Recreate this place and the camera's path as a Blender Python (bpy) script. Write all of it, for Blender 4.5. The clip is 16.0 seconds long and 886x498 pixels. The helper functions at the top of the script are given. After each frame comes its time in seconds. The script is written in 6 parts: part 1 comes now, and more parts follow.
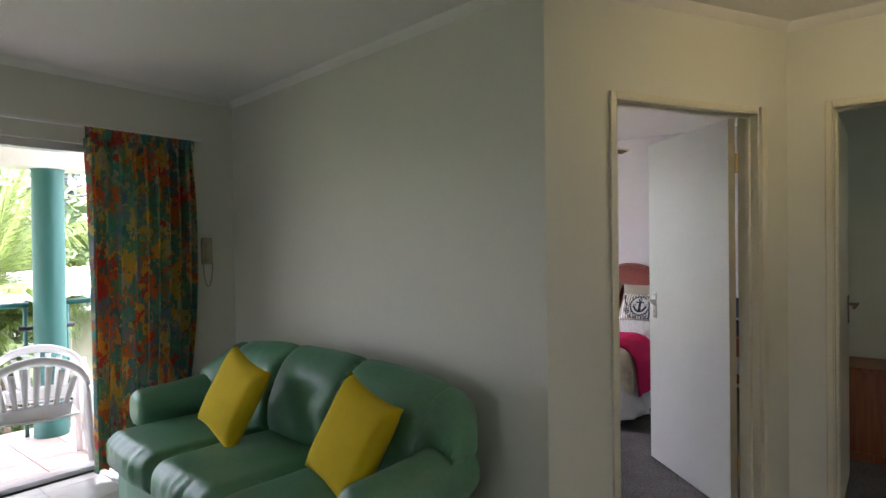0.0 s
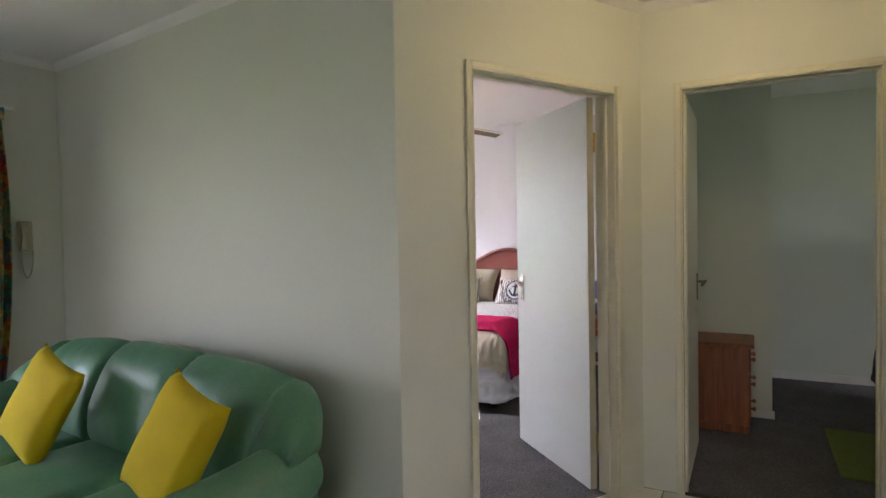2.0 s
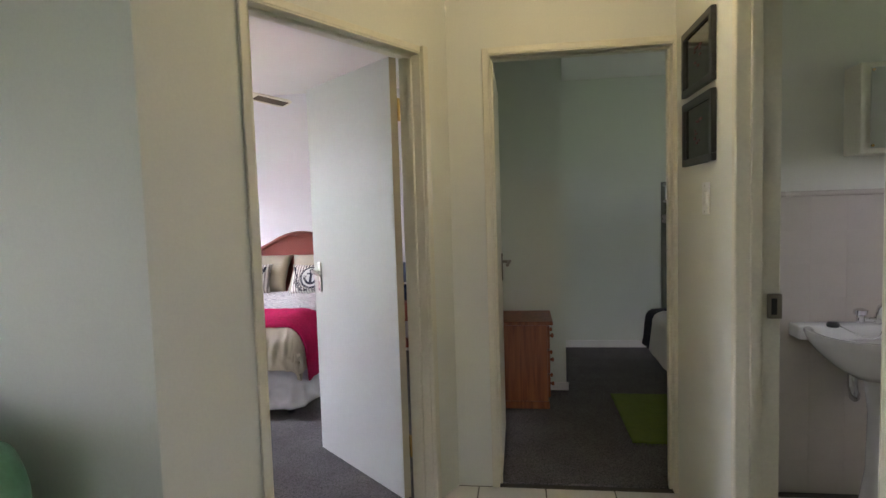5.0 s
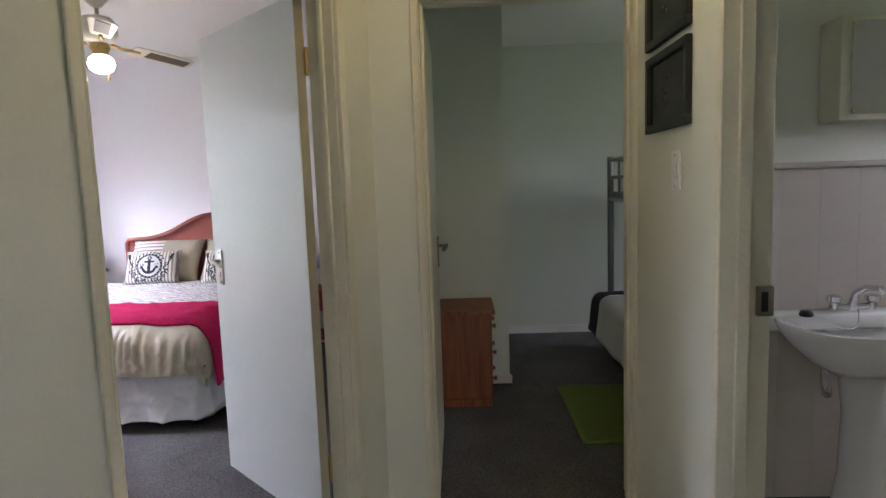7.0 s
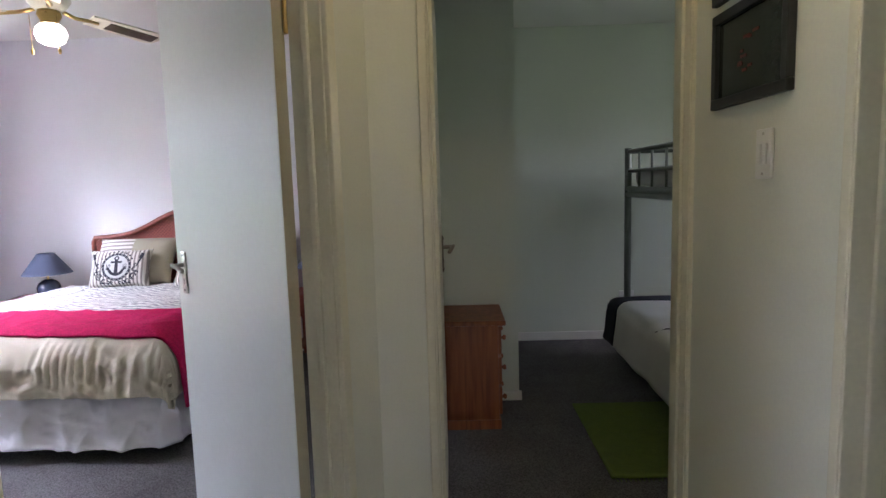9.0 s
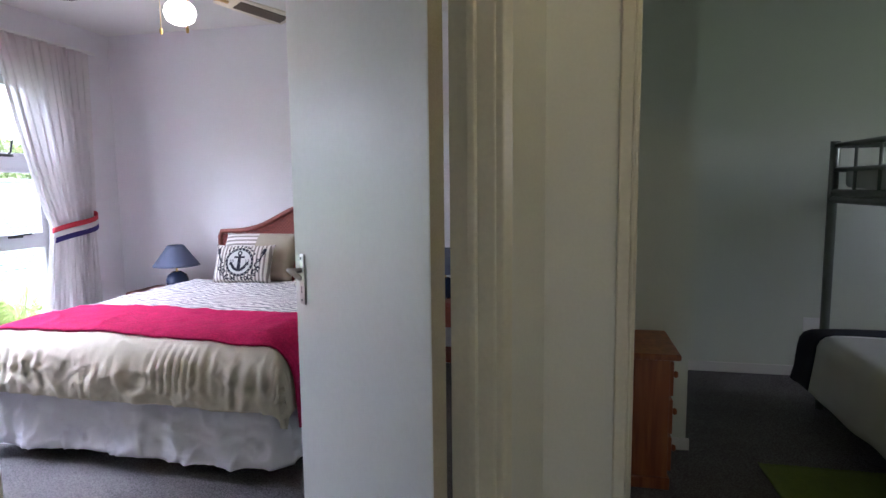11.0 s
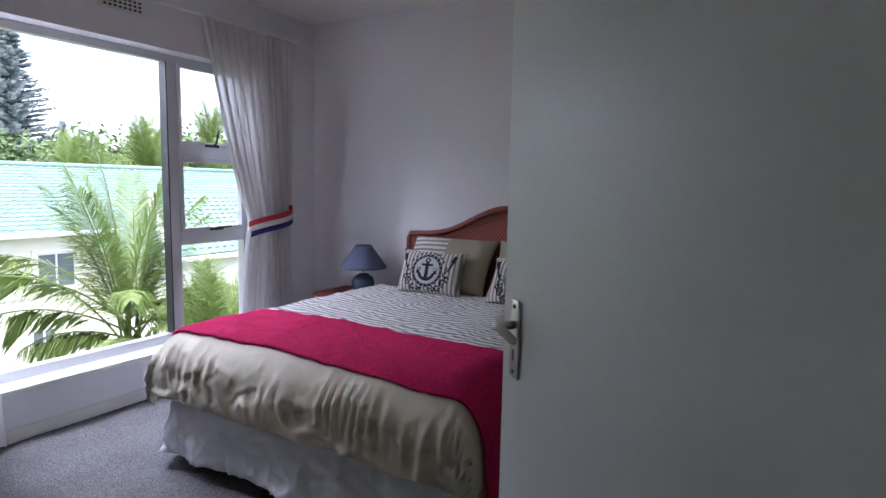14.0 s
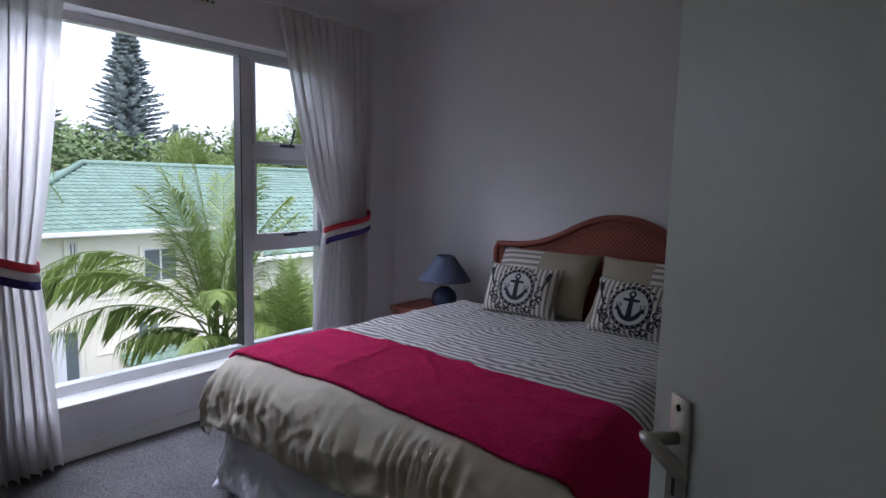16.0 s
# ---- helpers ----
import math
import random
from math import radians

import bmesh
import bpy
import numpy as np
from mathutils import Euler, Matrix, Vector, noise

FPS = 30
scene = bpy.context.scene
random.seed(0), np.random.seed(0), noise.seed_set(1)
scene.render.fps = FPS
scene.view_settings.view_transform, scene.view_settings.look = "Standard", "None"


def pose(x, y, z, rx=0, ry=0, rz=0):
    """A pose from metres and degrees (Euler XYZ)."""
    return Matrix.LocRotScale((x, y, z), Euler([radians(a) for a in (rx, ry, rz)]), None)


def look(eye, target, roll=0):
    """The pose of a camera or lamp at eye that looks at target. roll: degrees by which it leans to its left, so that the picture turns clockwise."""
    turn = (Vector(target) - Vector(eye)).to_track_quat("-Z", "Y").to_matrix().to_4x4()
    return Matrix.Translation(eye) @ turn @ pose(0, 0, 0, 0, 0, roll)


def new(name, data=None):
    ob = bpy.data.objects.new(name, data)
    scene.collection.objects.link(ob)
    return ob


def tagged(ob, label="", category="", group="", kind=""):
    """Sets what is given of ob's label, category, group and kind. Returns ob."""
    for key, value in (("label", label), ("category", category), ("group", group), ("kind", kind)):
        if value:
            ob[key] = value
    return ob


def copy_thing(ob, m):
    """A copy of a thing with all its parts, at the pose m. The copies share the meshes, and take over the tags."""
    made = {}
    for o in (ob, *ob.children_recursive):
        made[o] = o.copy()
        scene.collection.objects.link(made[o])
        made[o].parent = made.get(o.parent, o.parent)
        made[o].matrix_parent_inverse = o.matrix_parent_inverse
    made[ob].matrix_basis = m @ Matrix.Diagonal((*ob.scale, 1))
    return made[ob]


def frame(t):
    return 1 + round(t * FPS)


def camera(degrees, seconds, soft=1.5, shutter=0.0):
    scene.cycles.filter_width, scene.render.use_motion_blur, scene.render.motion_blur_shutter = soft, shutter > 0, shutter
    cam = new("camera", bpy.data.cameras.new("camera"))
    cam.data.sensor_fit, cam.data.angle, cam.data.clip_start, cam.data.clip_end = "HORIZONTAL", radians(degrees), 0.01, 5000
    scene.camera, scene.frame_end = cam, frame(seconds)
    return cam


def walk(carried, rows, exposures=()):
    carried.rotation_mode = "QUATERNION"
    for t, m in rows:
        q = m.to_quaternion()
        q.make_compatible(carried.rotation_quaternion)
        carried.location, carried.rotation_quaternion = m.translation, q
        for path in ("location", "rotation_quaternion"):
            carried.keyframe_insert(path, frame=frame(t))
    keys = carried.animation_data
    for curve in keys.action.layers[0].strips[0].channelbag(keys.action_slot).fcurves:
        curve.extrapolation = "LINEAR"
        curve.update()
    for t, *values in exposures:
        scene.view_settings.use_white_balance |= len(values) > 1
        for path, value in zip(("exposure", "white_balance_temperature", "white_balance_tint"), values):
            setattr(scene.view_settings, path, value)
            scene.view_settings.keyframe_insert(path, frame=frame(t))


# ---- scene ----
cam = camera(74.98, 16.0)
# seconds, x, y, z, yaw, pitch, roll
PATH = [
    (0, -0.127, 0.007, 1.407, 38.61, -0.48, 0.71),
    (0.5, -0.113, 0.075, 1.384, 36.06, -0.27, 0.75),
    (1, -0.090, 0.157, 1.361, 33.51, -0.40, 0.83),
    (1.5, -0.085, 0.211, 1.349, 30.83, -0.84, 0.94),
    (2, -0.086, 0.267, 1.353, 28.15, -1.57, 1.05),
    (2.5, -0.112, 0.336, 1.362, 24.97, -2.19, 1.24),
    (3, -0.177, 0.389, 1.367, 21.07, -2.53, 1.47),
    (3.5, -0.225, 0.446, 1.368, 16.92, -2.93, 1.60),
    (4, -0.261, 0.496, 1.358, 13.08, -3.18, 1.61),
    (4.5, -0.268, 0.575, 1.354, 10.09, -3.48, 1.66),
    (5, -0.255, 0.676, 1.351, 7.84, -3.94, 1.81),
    (5.2, -0.249, 0.716, 1.348, 7.14, -4.24, 1.85),
    (7.5, -0.245, 1.226, 1.332, 0.42, -6.45, 1.93),
    (8, -0.281, 1.334, 1.326, -0.69, -6.58, 1.88),
    (10.5, -0.440, 1.890, 1.295, 8.89, -6.12, 0.93),
    (11, -0.538, 2.020, 1.293, 12.20, -6.18, 0.62),
    (11.5, -0.610, 2.110, 1.295, 14.56, -6.23, 0.36),
    (12, -0.681, 2.249, 1.290, 17.06, -6.39, 0.26),
    (12.5, -0.752, 2.362, 1.293, 20.60, -6.38, -0.13),
    (13, -0.801, 2.452, 1.299, 24.58, -6.41, -0.54),
    (13.5, -0.844, 2.553, 1.304, 28.04, -6.37, -0.76),
    (14, -0.919, 2.650, 1.314, 30.53, -6.45, -1.10),
    (14.5, -1.006, 2.768, 1.316, 32.87, -6.45, -1.18),
    (15, -1.071, 2.832, 1.317, 34.66, -6.49, -1.31),
    (15.5, -1.130, 2.908, 1.324, 36.63, -6.48, -1.39),
    (16, -1.178, 3.009, 1.335, 39.03, -6.59, -1.46),
]
EXPOSURES = [(0, 3.72, 6300, 23), (0.5, 3.9, 6300, 23), (1.5, 4.18, 6300, 23), (2.5, 4.3, 6300, 23), (3.5, 4.3, 6250, 23), (5, 4.28, 6150, 23), (8, 4.05, 5950, 23), (10.5, 3.82, 5800, 22), (12, 3.3, 5700, 22),
             (13.5, 2.6, 5700, 20), (14.5, 2.22, 5720, 18), (16, 1.5, 5750, 17)]
walk(cam, [(t, pose(x, y, z, 90 + pitch, roll, yaw)) for t, x, y, z, yaw, pitch, roll in PATH], EXPOSURES)

# ---- world and lights ----
world = bpy.data.worlds.new("sky")
scene.world = world
world.use_nodes = True
wn = world.node_tree.nodes
sky = wn.new("ShaderNodeTexSky")
sky.sky_type, sky.sun_disc = "NISHITA", False
sky.sun_elevation, sky.sun_rotation = radians(64), radians(138)
sky.air_density, sky.dust_density, sky.ozone_density = 1.0, 5.0, 1.0
cloud = wn.new("ShaderNodeMix")          # even cloud cover over the sky
cloud.data_type = "RGBA"
cloud.inputs[0].default_value, cloud.inputs[7].default_value = 0.6, (4.5, 4.6, 4.75, 1)
world.node_tree.links.new(sky.outputs[0], cloud.inputs[6])
world.node_tree.links.new(cloud.outputs[2], wn["Background"].inputs[0])
wn["Background"].inputs[1].default_value = 0.15

sun = new("sun", bpy.data.lights.new("sun", "SUN"))
sun.data.energy, sun.data.angle, sun.data.color = 1.5, radians(20), (1.0, 0.97, 0.93)
sun.matrix_world = look((13, -14.5, 40), (0, 0, 0))


def area_lamp(name, eye, target, w, h, power, colour):
    ob = new(name, bpy.data.lights.new(name, "AREA"))
    ob.data.shape, ob.data.size, ob.data.size_y = "RECTANGLE", w, h
    ob.data.energy, ob.data.color = power, colour
    ob.matrix_world = look(eye, target)
    return ob


# added fill lamp, hidden outside above the window head, lifts bed and floor
area_lamp("window_daylight", (-4.72, 4.25, 2.56), (-2.3, 2.4, 0.15), 1.9, 0.5, 37, (0.92, 0.94, 1.0))
# added fill lamp in an invented back-wall opening, brightens the hall
area_lamp("lounge_window_daylight", (0.2, -3.76, 1.5), (0.0, 0.0, 1.3), 0.75, 0.9, 0.10, (1.0, 0.95, 0.86))
# added warm fill lamp for the bathroom, at an unseen opening
area_lamp("bathroom_window_daylight", (2.34, 2.93, 1.7), (0.9, 2.7, 0.9), 0.45, 0.55, 0.04, (1.0, 0.8, 0.6))
# added fill lamp for the bunk room, at a side wall never in view
area_lamp("bunk_window_daylight", (2.42, 4.9, 1.52), (0, 4.8, 1.0), 0.6, 0.55, 0.2, (1.0, 1.0, 0.9))


def bulb(name, where, power, colour, radius):
    ob = new(name, bpy.data.lights.new(name, "POINT"))
    ob.data.energy, ob.data.color, ob.data.shadow_soft_size = power, colour, radius
    ob.location = where
    return ob


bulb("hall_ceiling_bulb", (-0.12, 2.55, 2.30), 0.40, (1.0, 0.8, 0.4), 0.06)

# ---- materials ----


def material(name, colour, rough=0.6, metal=0.0, spots=0.06, scale=6.0, grain=0.0, grain_scale=300.0, spec=0.5, sheen=0.0, speck=0.0):
    """Base colour varied at two scales, with fine relief."""
    m = bpy.data.materials.new(name)
    m.use_nodes = True
    n, l = m.node_tree.nodes, m.node_tree.links
    b = n["Principled BSDF"]
    tc = n.new("ShaderNodeTexCoord")
    big, fine = n.new("ShaderNodeTexNoise"), n.new("ShaderNodeTexNoise")
    big.inputs["Scale"].default_value, big.inputs["Detail"].default_value = scale, 5
    fine.inputs["Scale"].default_value, fine.inputs["Detail"].default_value = grain_scale, 3
    l.new(tc.outputs["Object"], big.inputs["Vector"])
    l.new(tc.outputs["Object"], fine.inputs["Vector"])
    mix = n.new("ShaderNodeMix")
    mix.data_type = "RGBA"
    mix.inputs[6].default_value = (*[c * (1 - spots) for c in colour], 1)
    mix.inputs[7].default_value = (*[min(1, c * (1 + spots)) for c in colour], 1)
    l.new(big.outputs["Fac"], mix.inputs[0])
    tint = n.new("ShaderNodeMix")
    tint.data_type, tint.blend_type = "RGBA", "MULTIPLY"
    tint.inputs[0].default_value = min(1.0, spots * 2.5)
    l.new(mix.outputs[2], tint.inputs[6])
    if speck:
        sp = n.new("ShaderNodeMapRange")
        sp.inputs[1].default_value, sp.inputs[2].default_value = 0.34, 0.66
        sp.inputs[3].default_value, sp.inputs[4].default_value = 0.5 - speck / 2, 0.5 + speck / 2
        l.new(fine.outputs["Fac"], sp.inputs[0])
        l.new(sp.outputs[0], tint.inputs[7])
    else:
        l.new(fine.outputs["Fac"], tint.inputs[7])
    l.new(tint.outputs[2], b.inputs["Base Color"])
    rr = n.new("ShaderNodeMapRange")
    rr.inputs[3].default_value, rr.inputs[4].default_value = max(0.02, rough - 0.08), min(1, rough + 0.08)
    l.new(big.outputs["Fac"], rr.inputs[0])
    l.new(rr.outputs[0], b.inputs["Roughness"])
    b.inputs["Metallic"].default_value = metal
    b.inputs["Specular IOR Level"].default_value = spec
    b.inputs["Sheen Weight"].default_value = sheen
    if grain:
        bump = n.new("ShaderNodeBump")
        bump.inputs["Strength"].default_value, bump.inputs["Distance"].default_value = grain, 0.004
        l.new(fine.outputs["Fac"], bump.inputs["Height"])
        l.new(bump.outputs[0], b.inputs["Normal"])
    m["base"] = tint.name
    return m


def striped(name, light, dark, axis, period, duty, rough=0.85, wobble=0.004):
    """Woven stripes across one object axis."""
    m = material(name, light, rough, spots=0.05, scale=20, grain=0.25, grain_scale=700, sheen=0.1)
    n, l = m.node_tree.nodes, m.node_tree.links
    tc, sep = n["Texture Coordinate"], n.new("ShaderNodeSeparateXYZ")
    l.new(tc.outputs["Object"], sep.inputs[0])
    noise_node = n.new("ShaderNodeTexNoise")
    noise_node.inputs["Scale"].default_value = 14
    l.new(tc.outputs["Object"], noise_node.inputs["Vector"])
    wob = n.new("ShaderNodeMath")
    wob.operation = "MULTIPLY_ADD"
    wob.inputs[1].default_value = wobble
    l.new(noise_node.outputs["Fac"], wob.inputs[0])
    l.new(sep.outputs["XYZ".index(axis)], wob.inputs[2])
    div = n.new("ShaderNodeMath")
    div.operation = "DIVIDE"
    div.inputs[1].default_value = period
    l.new(wob.outputs[0], div.inputs[0])
    fr = n.new("ShaderNodeMath")
    fr.operation = "FRACT"
    l.new(div.outputs[0], fr.inputs[0])
    gt = n.new("ShaderNodeMath")
    gt.operation = "GREATER_THAN"
    gt.inputs[1].default_value = 1 - duty
    l.new(fr.outputs[0], gt.inputs[0])
    mix = n.new("ShaderNodeMix")
    mix.data_type = "RGBA"
    l.new(gt.outputs[0], mix.inputs[0])
    l.new(n[m["base"]].outputs[2], mix.inputs[6])
    mix.inputs[7].default_value = (*dark, 1)
    l.new(mix.outputs[2], n["Principled BSDF"].inputs["Base Color"])
    return m


def wood(name, a, b_, axis="Z", scale=7.0, rough=0.4):
    m = material(name, a, rough, spots=0.12, scale=5, grain=0.05, grain_scale=160)
    n, l = m.node_tree.nodes, m.node_tree.links
    mp = n.new("ShaderNodeMapping")
    st = [scale * 5] * 3
    st["XYZ".index(axis)] = scale * 0.35
    mp.inputs["Scale"].default_value = st
    l.new(n["Texture Coordinate"].outputs["Object"], mp.inputs[0])
    g = n.new("ShaderNodeTexNoise")
    g.inputs["Scale"].default_value, g.inputs["Detail"].default_value, g.inputs["Distortion"].default_value = 1.0, 6, 0.6
    l.new(mp.outputs[0], g.inputs["Vector"])
    ramp = n.new("ShaderNodeValToRGB")
    ramp.color_ramp.elements[0].position, ramp.color_ramp.elements[1].position = 0.35, 0.68
    ramp.color_ramp.elements[0].color, ramp.color_ramp.elements[1].color = (*b_, 1), (*a, 1)
    l.new(g.outputs["Fac"], ramp.inputs[0])
    l.new(ramp.outputs[0], n["Principled BSDF"].inputs["Base Color"])
    return m


def printed(name, colours, scale):
    """Painterly flower print: warped noise picking from several dyes."""
    m = material(name, (0.5, 0.5, 0.5), 0.85, spots=0.05, grain=0.2, grain_scale=600, sheen=0.1)
    n, l = m.node_tree.nodes, m.node_tree.links
    v = n.new("ShaderNodeTexVoronoi")
    v.inputs["Scale"].default_value = scale
    v.inputs["Randomness"].default_value = 1
    warp = n.new("ShaderNodeTexNoise")
    warp.inputs["Scale"].default_value, warp.inputs["Detail"].default_value = scale * 1.3, 4
    l.new(n["Texture Coordinate"].outputs["Object"], warp.inputs["Vector"])
    add = n.new("ShaderNodeVectorMath")
    add.operation = "MULTIPLY_ADD"
    add.inputs[1].default_value = (0.3, 0.3, 0.3)
    l.new(warp.outputs["Color"], add.inputs[0])
    mp = n.new("ShaderNodeMapping")
    mp.inputs["Scale"].default_value = (0.6, 1.7, 0.75)
    l.new(n["Texture Coordinate"].outputs["Object"], mp.inputs[0])
    l.new(mp.outputs[0], add.inputs[2])
    l.new(add.outputs[0], v.inputs["Vector"])
    sep = n.new("ShaderNodeSeparateColor")
    l.new(v.outputs["Color"], sep.inputs[0])
    ramp = n.new("ShaderNodeValToRGB")
    ramp.color_ramp.interpolation = "CONSTANT"
    els = ramp.color_ramp.elements
    while len(els) < len(colours):
        els.new(0.5)
    for i, c in enumerate(colours):
        els[i].position, els[i].color = i / len(colours), (*c, 1)
    l.new(sep.outputs[0], ramp.inputs[0])
    soft = n.new("ShaderNodeTexNoise")
    soft.inputs["Scale"].default_value, soft.inputs["Detail"].default_value = scale * 3, 5
    l.new(n["Texture Coordinate"].outputs["Object"], soft.inputs["Vector"])
    mix = n.new("ShaderNodeMix")
    mix.data_type, mix.blend_type = "RGBA", "MULTIPLY"
    mix.inputs[0].default_value = 0.3
    l.new(ramp.outputs[0], mix.inputs[6])
    l.new(soft.outputs["Color"], mix.inputs[7])
    l.new(mix.outputs[2], n["Principled BSDF"].inputs["Base Color"])
    tr, ms = n.new("ShaderNodeBsdfTranslucent"), n.new("ShaderNodeMixShader")
    l.new(mix.outputs[2], tr.inputs[0])
    ms.inputs[0].default_value = 0.5
    l.new(n["Principled BSDF"].outputs[0], ms.inputs[1])
    l.new(tr.outputs[0], ms.inputs[2])
    l.new(ms.outputs[0], n["Material Output"].inputs[0])
    return m


def glass_mat(name, tint, rough=0.0):
    m = bpy.data.materials.new(name)
    m.use_nodes = True
    n, l = m.node_tree.nodes, m.node_tree.links
    b = n["Principled BSDF"]
    b.inputs["Base Color"].default_value = (*tint, 1)
    b.inputs["Transmission Weight"].default_value = 1
    b.inputs["Roughness"].default_value = rough
    b.inputs["IOR"].default_value = 1.02
    return m


def sheer_mat(name, colour, through_share):
    m = material(name, colour, 0.9, spots=0.03, scale=12, grain=0.15, grain_scale=500)
    n, l = m.node_tree.nodes, m.node_tree.links
    b, out = n["Principled BSDF"], n["Material Output"]
    tr, tp = n.new("ShaderNodeBsdfTranslucent"), n.new("ShaderNodeBsdfTransparent")
    tr.inputs[0].default_value = (*colour, 1)
    m1, m2 = n.new("ShaderNodeMixShader"), n.new("ShaderNodeMixShader")
    m1.inputs[0].default_value, m2.inputs[0].default_value = 0.4, through_share
    l.new(b.outputs[0], m1.inputs[1])
    l.new(tr.outputs[0], m1.inputs[2])
    l.new(m1.outputs[0], m2.inputs[1])
    l.new(tp.outputs[0], m2.inputs[2])
    l.new(m2.outputs[0], out.inputs[0])
    return m


def glow(name, colour, strength):
    m = bpy.data.materials.new(name)
    m.use_nodes = True
    b = m.node_tree.nodes["Principled BSDF"]
    b.inputs["Base Color"].default_value = (0.9, 0.88, 0.82, 1)
    b.inputs["Emission Color"].default_value = (*colour, 1)
    b.inputs["Emission Strength"].default_value = strength
    return m


def leafy(m, share):
    """Thin leaves: part of the light passes through."""
    n, l = m.node_tree.nodes, m.node_tree.links
    tr, ms = n.new("ShaderNodeBsdfTranslucent"), n.new("ShaderNodeMixShader")
    l.new(n["Principled BSDF"].inputs["Base Color"].links[0].from_socket, tr.inputs[0])
    ms.inputs[0].default_value = share
    l.new(n["Principled BSDF"].outputs[0], ms.inputs[1])
    l.new(tr.outputs[0], ms.inputs[2])
    l.new(ms.outputs[0], n["Material Output"].inputs[0])
    return m


def piecewise(name, colour, rough, change=0.12, spec=0.5, rnd="Random", grain=0.0):
    """Material whose pieces differ a little from one another."""
    m = material(name, colour, rough, spots=0.06, scale=9, grain=grain, spec=spec)
    n, l = m.node_tree.nodes, m.node_tree.links
    if rnd == "Random":
        src = n.new("ShaderNodeObjectInfo").outputs["Random"]
    else:
        src = n.new("ShaderNodeNewGeometry").outputs["Random Per Island"]
    r = n.new("ShaderNodeMapRange")
    r.inputs[3].default_value, r.inputs[4].default_value = 1 - change, 1 + change
    l.new(src, r.inputs[0])
    hs = n.new("ShaderNodeHueSaturation")
    l.new(r.outputs[0], hs.inputs["Value"])
    l.new(n[m["base"]].outputs[2], hs.inputs["Color"])
    l.new(hs.outputs[0], n["Principled BSDF"].inputs["Base Color"])
    return m


M_WALL = material("wall_paint", (0.73, 0.735, 0.65), 0.55, spots=0.04, scale=1.6, grain=0.08, grain_scale=120)
M_ROOMWALL = material("bedroom_wall_paint", (0.77, 0.755, 0.79), 0.6, spots=0.03, scale=1.6, grain=0.08, grain_scale=120)
M_GREENWALL = material("bunk_room_paint", (0.67, 0.71, 0.62), 0.6, spots=0.03, scale=1.6, grain=0.08, grain_scale=120)
M_CEIL = material("ceiling_paint", (0.8, 0.79, 0.76), 0.8, spots=0.03, scale=2, grain=0.1, grain_scale=90)
M_FRAME = material("cream_gloss_paint", (0.74, 0.71, 0.57), 0.38, spots=0.06, scale=5, grain=0.03, grain_scale=80)
M_DOOR = material("white_door_paint", (0.79, 0.82, 0.79), 0.38, spots=0.03, scale=3, grain=0.06, grain_scale=60)
M_EDGE = material("bare_door_edge", (0.5, 0.45, 0.33), 0.6, spots=0.12, scale=12)
M_TILE = piecewise("white_floor_tile", (0.74, 0.73, 0.69), 0.16, 0.05)
M_GROUT = material("floor_grout", (0.12, 0.11, 0.1), 0.9, spots=0.2, scale=20)
M_CARPET = material("grey_carpet", (0.215, 0.205, 0.212), 0.98, spots=0.3, scale=4.5, grain=1.0, grain_scale=190, spec=0.1, speck=0.85)
M_SKIRT = material("white_skirting_paint", (0.76, 0.76, 0.72), 0.4, spots=0.05, scale=6)
M_LEATHER = material("green_leather", (0.11, 0.29, 0.17), 0.4, spots=0.12, scale=7, grain=0.22, grain_scale=70)
M_YELLOW = material("yellow_cotton", (0.68, 0.5, 0.012), 0.9, spots=0.1, scale=15, grain=0.35, grain_scale=400, spec=0.2)
M_PRINT = printed("flower_print_cotton", [(0.16, 0.36, 0.26), (0.74, 0.24, 0.09), (0.12, 0.3, 0.29), (0.78, 0.5, 0.12), (0.25, 0.46, 0.3), (0.3, 0.36, 0.36), (0.62, 0.13, 0.1),
                                          (0.5, 0.5, 0.36), (0.2, 0.32, 0.38), (0.72, 0.58, 0.24), (0.14, 0.4, 0.32), (0.7, 0.54, 0.14), (0.18, 0.4, 0.26), (0.7, 0.26, 0.08)], 12.0)
M_ALU = material("anodised_aluminium", (0.62, 0.62, 0.64), 0.35, metal=0.6, spots=0.05, scale=8)
M_STEEL = material("brushed_steel", (0.55, 0.53, 0.5), 0.3, metal=1.0, spots=0.08, scale=10)
M_CHROME = material("chrome", (0.75, 0.75, 0.76), 0.1, metal=1.0, spots=0.02)
M_BRASS = material("brass", (0.6, 0.42, 0.16), 0.3, metal=1.0, spots=0.08)
M_BLACK = material("black_plastic", (0.02, 0.02, 0.022), 0.4, spots=0.1)
M_WHITEPL = material("white_plastic", (0.8, 0.8, 0.78), 0.35, spots=0.04)
M_KHAKI = material("khaki_sateen", (0.66, 0.6, 0.48), 0.75, spots=0.1, scale=12, grain=0.25, grain_scale=500, sheen=0.1)
M_PILLOW = material("dark_khaki_sateen", (0.43, 0.38, 0.28), 0.7, spots=0.12, scale=10, grain=0.25, grain_scale=500, sheen=0.1)
M_STRIPE = striped("grey_striped_cotton", (0.78, 0.76, 0.73), (0.22, 0.22, 0.235), "Y", 0.037, 0.46, wobble=0.002)
M_STRIPE_V = striped("upright_striped_cotton", (0.75, 0.71, 0.64), (0.25, 0.22, 0.2), "X", 0.026, 0.46)
M_STRIPE_H = striped("level_striped_cotton", (0.75, 0.71, 0.66), (0.27, 0.24, 0.22), "Z", 0.036, 0.46)
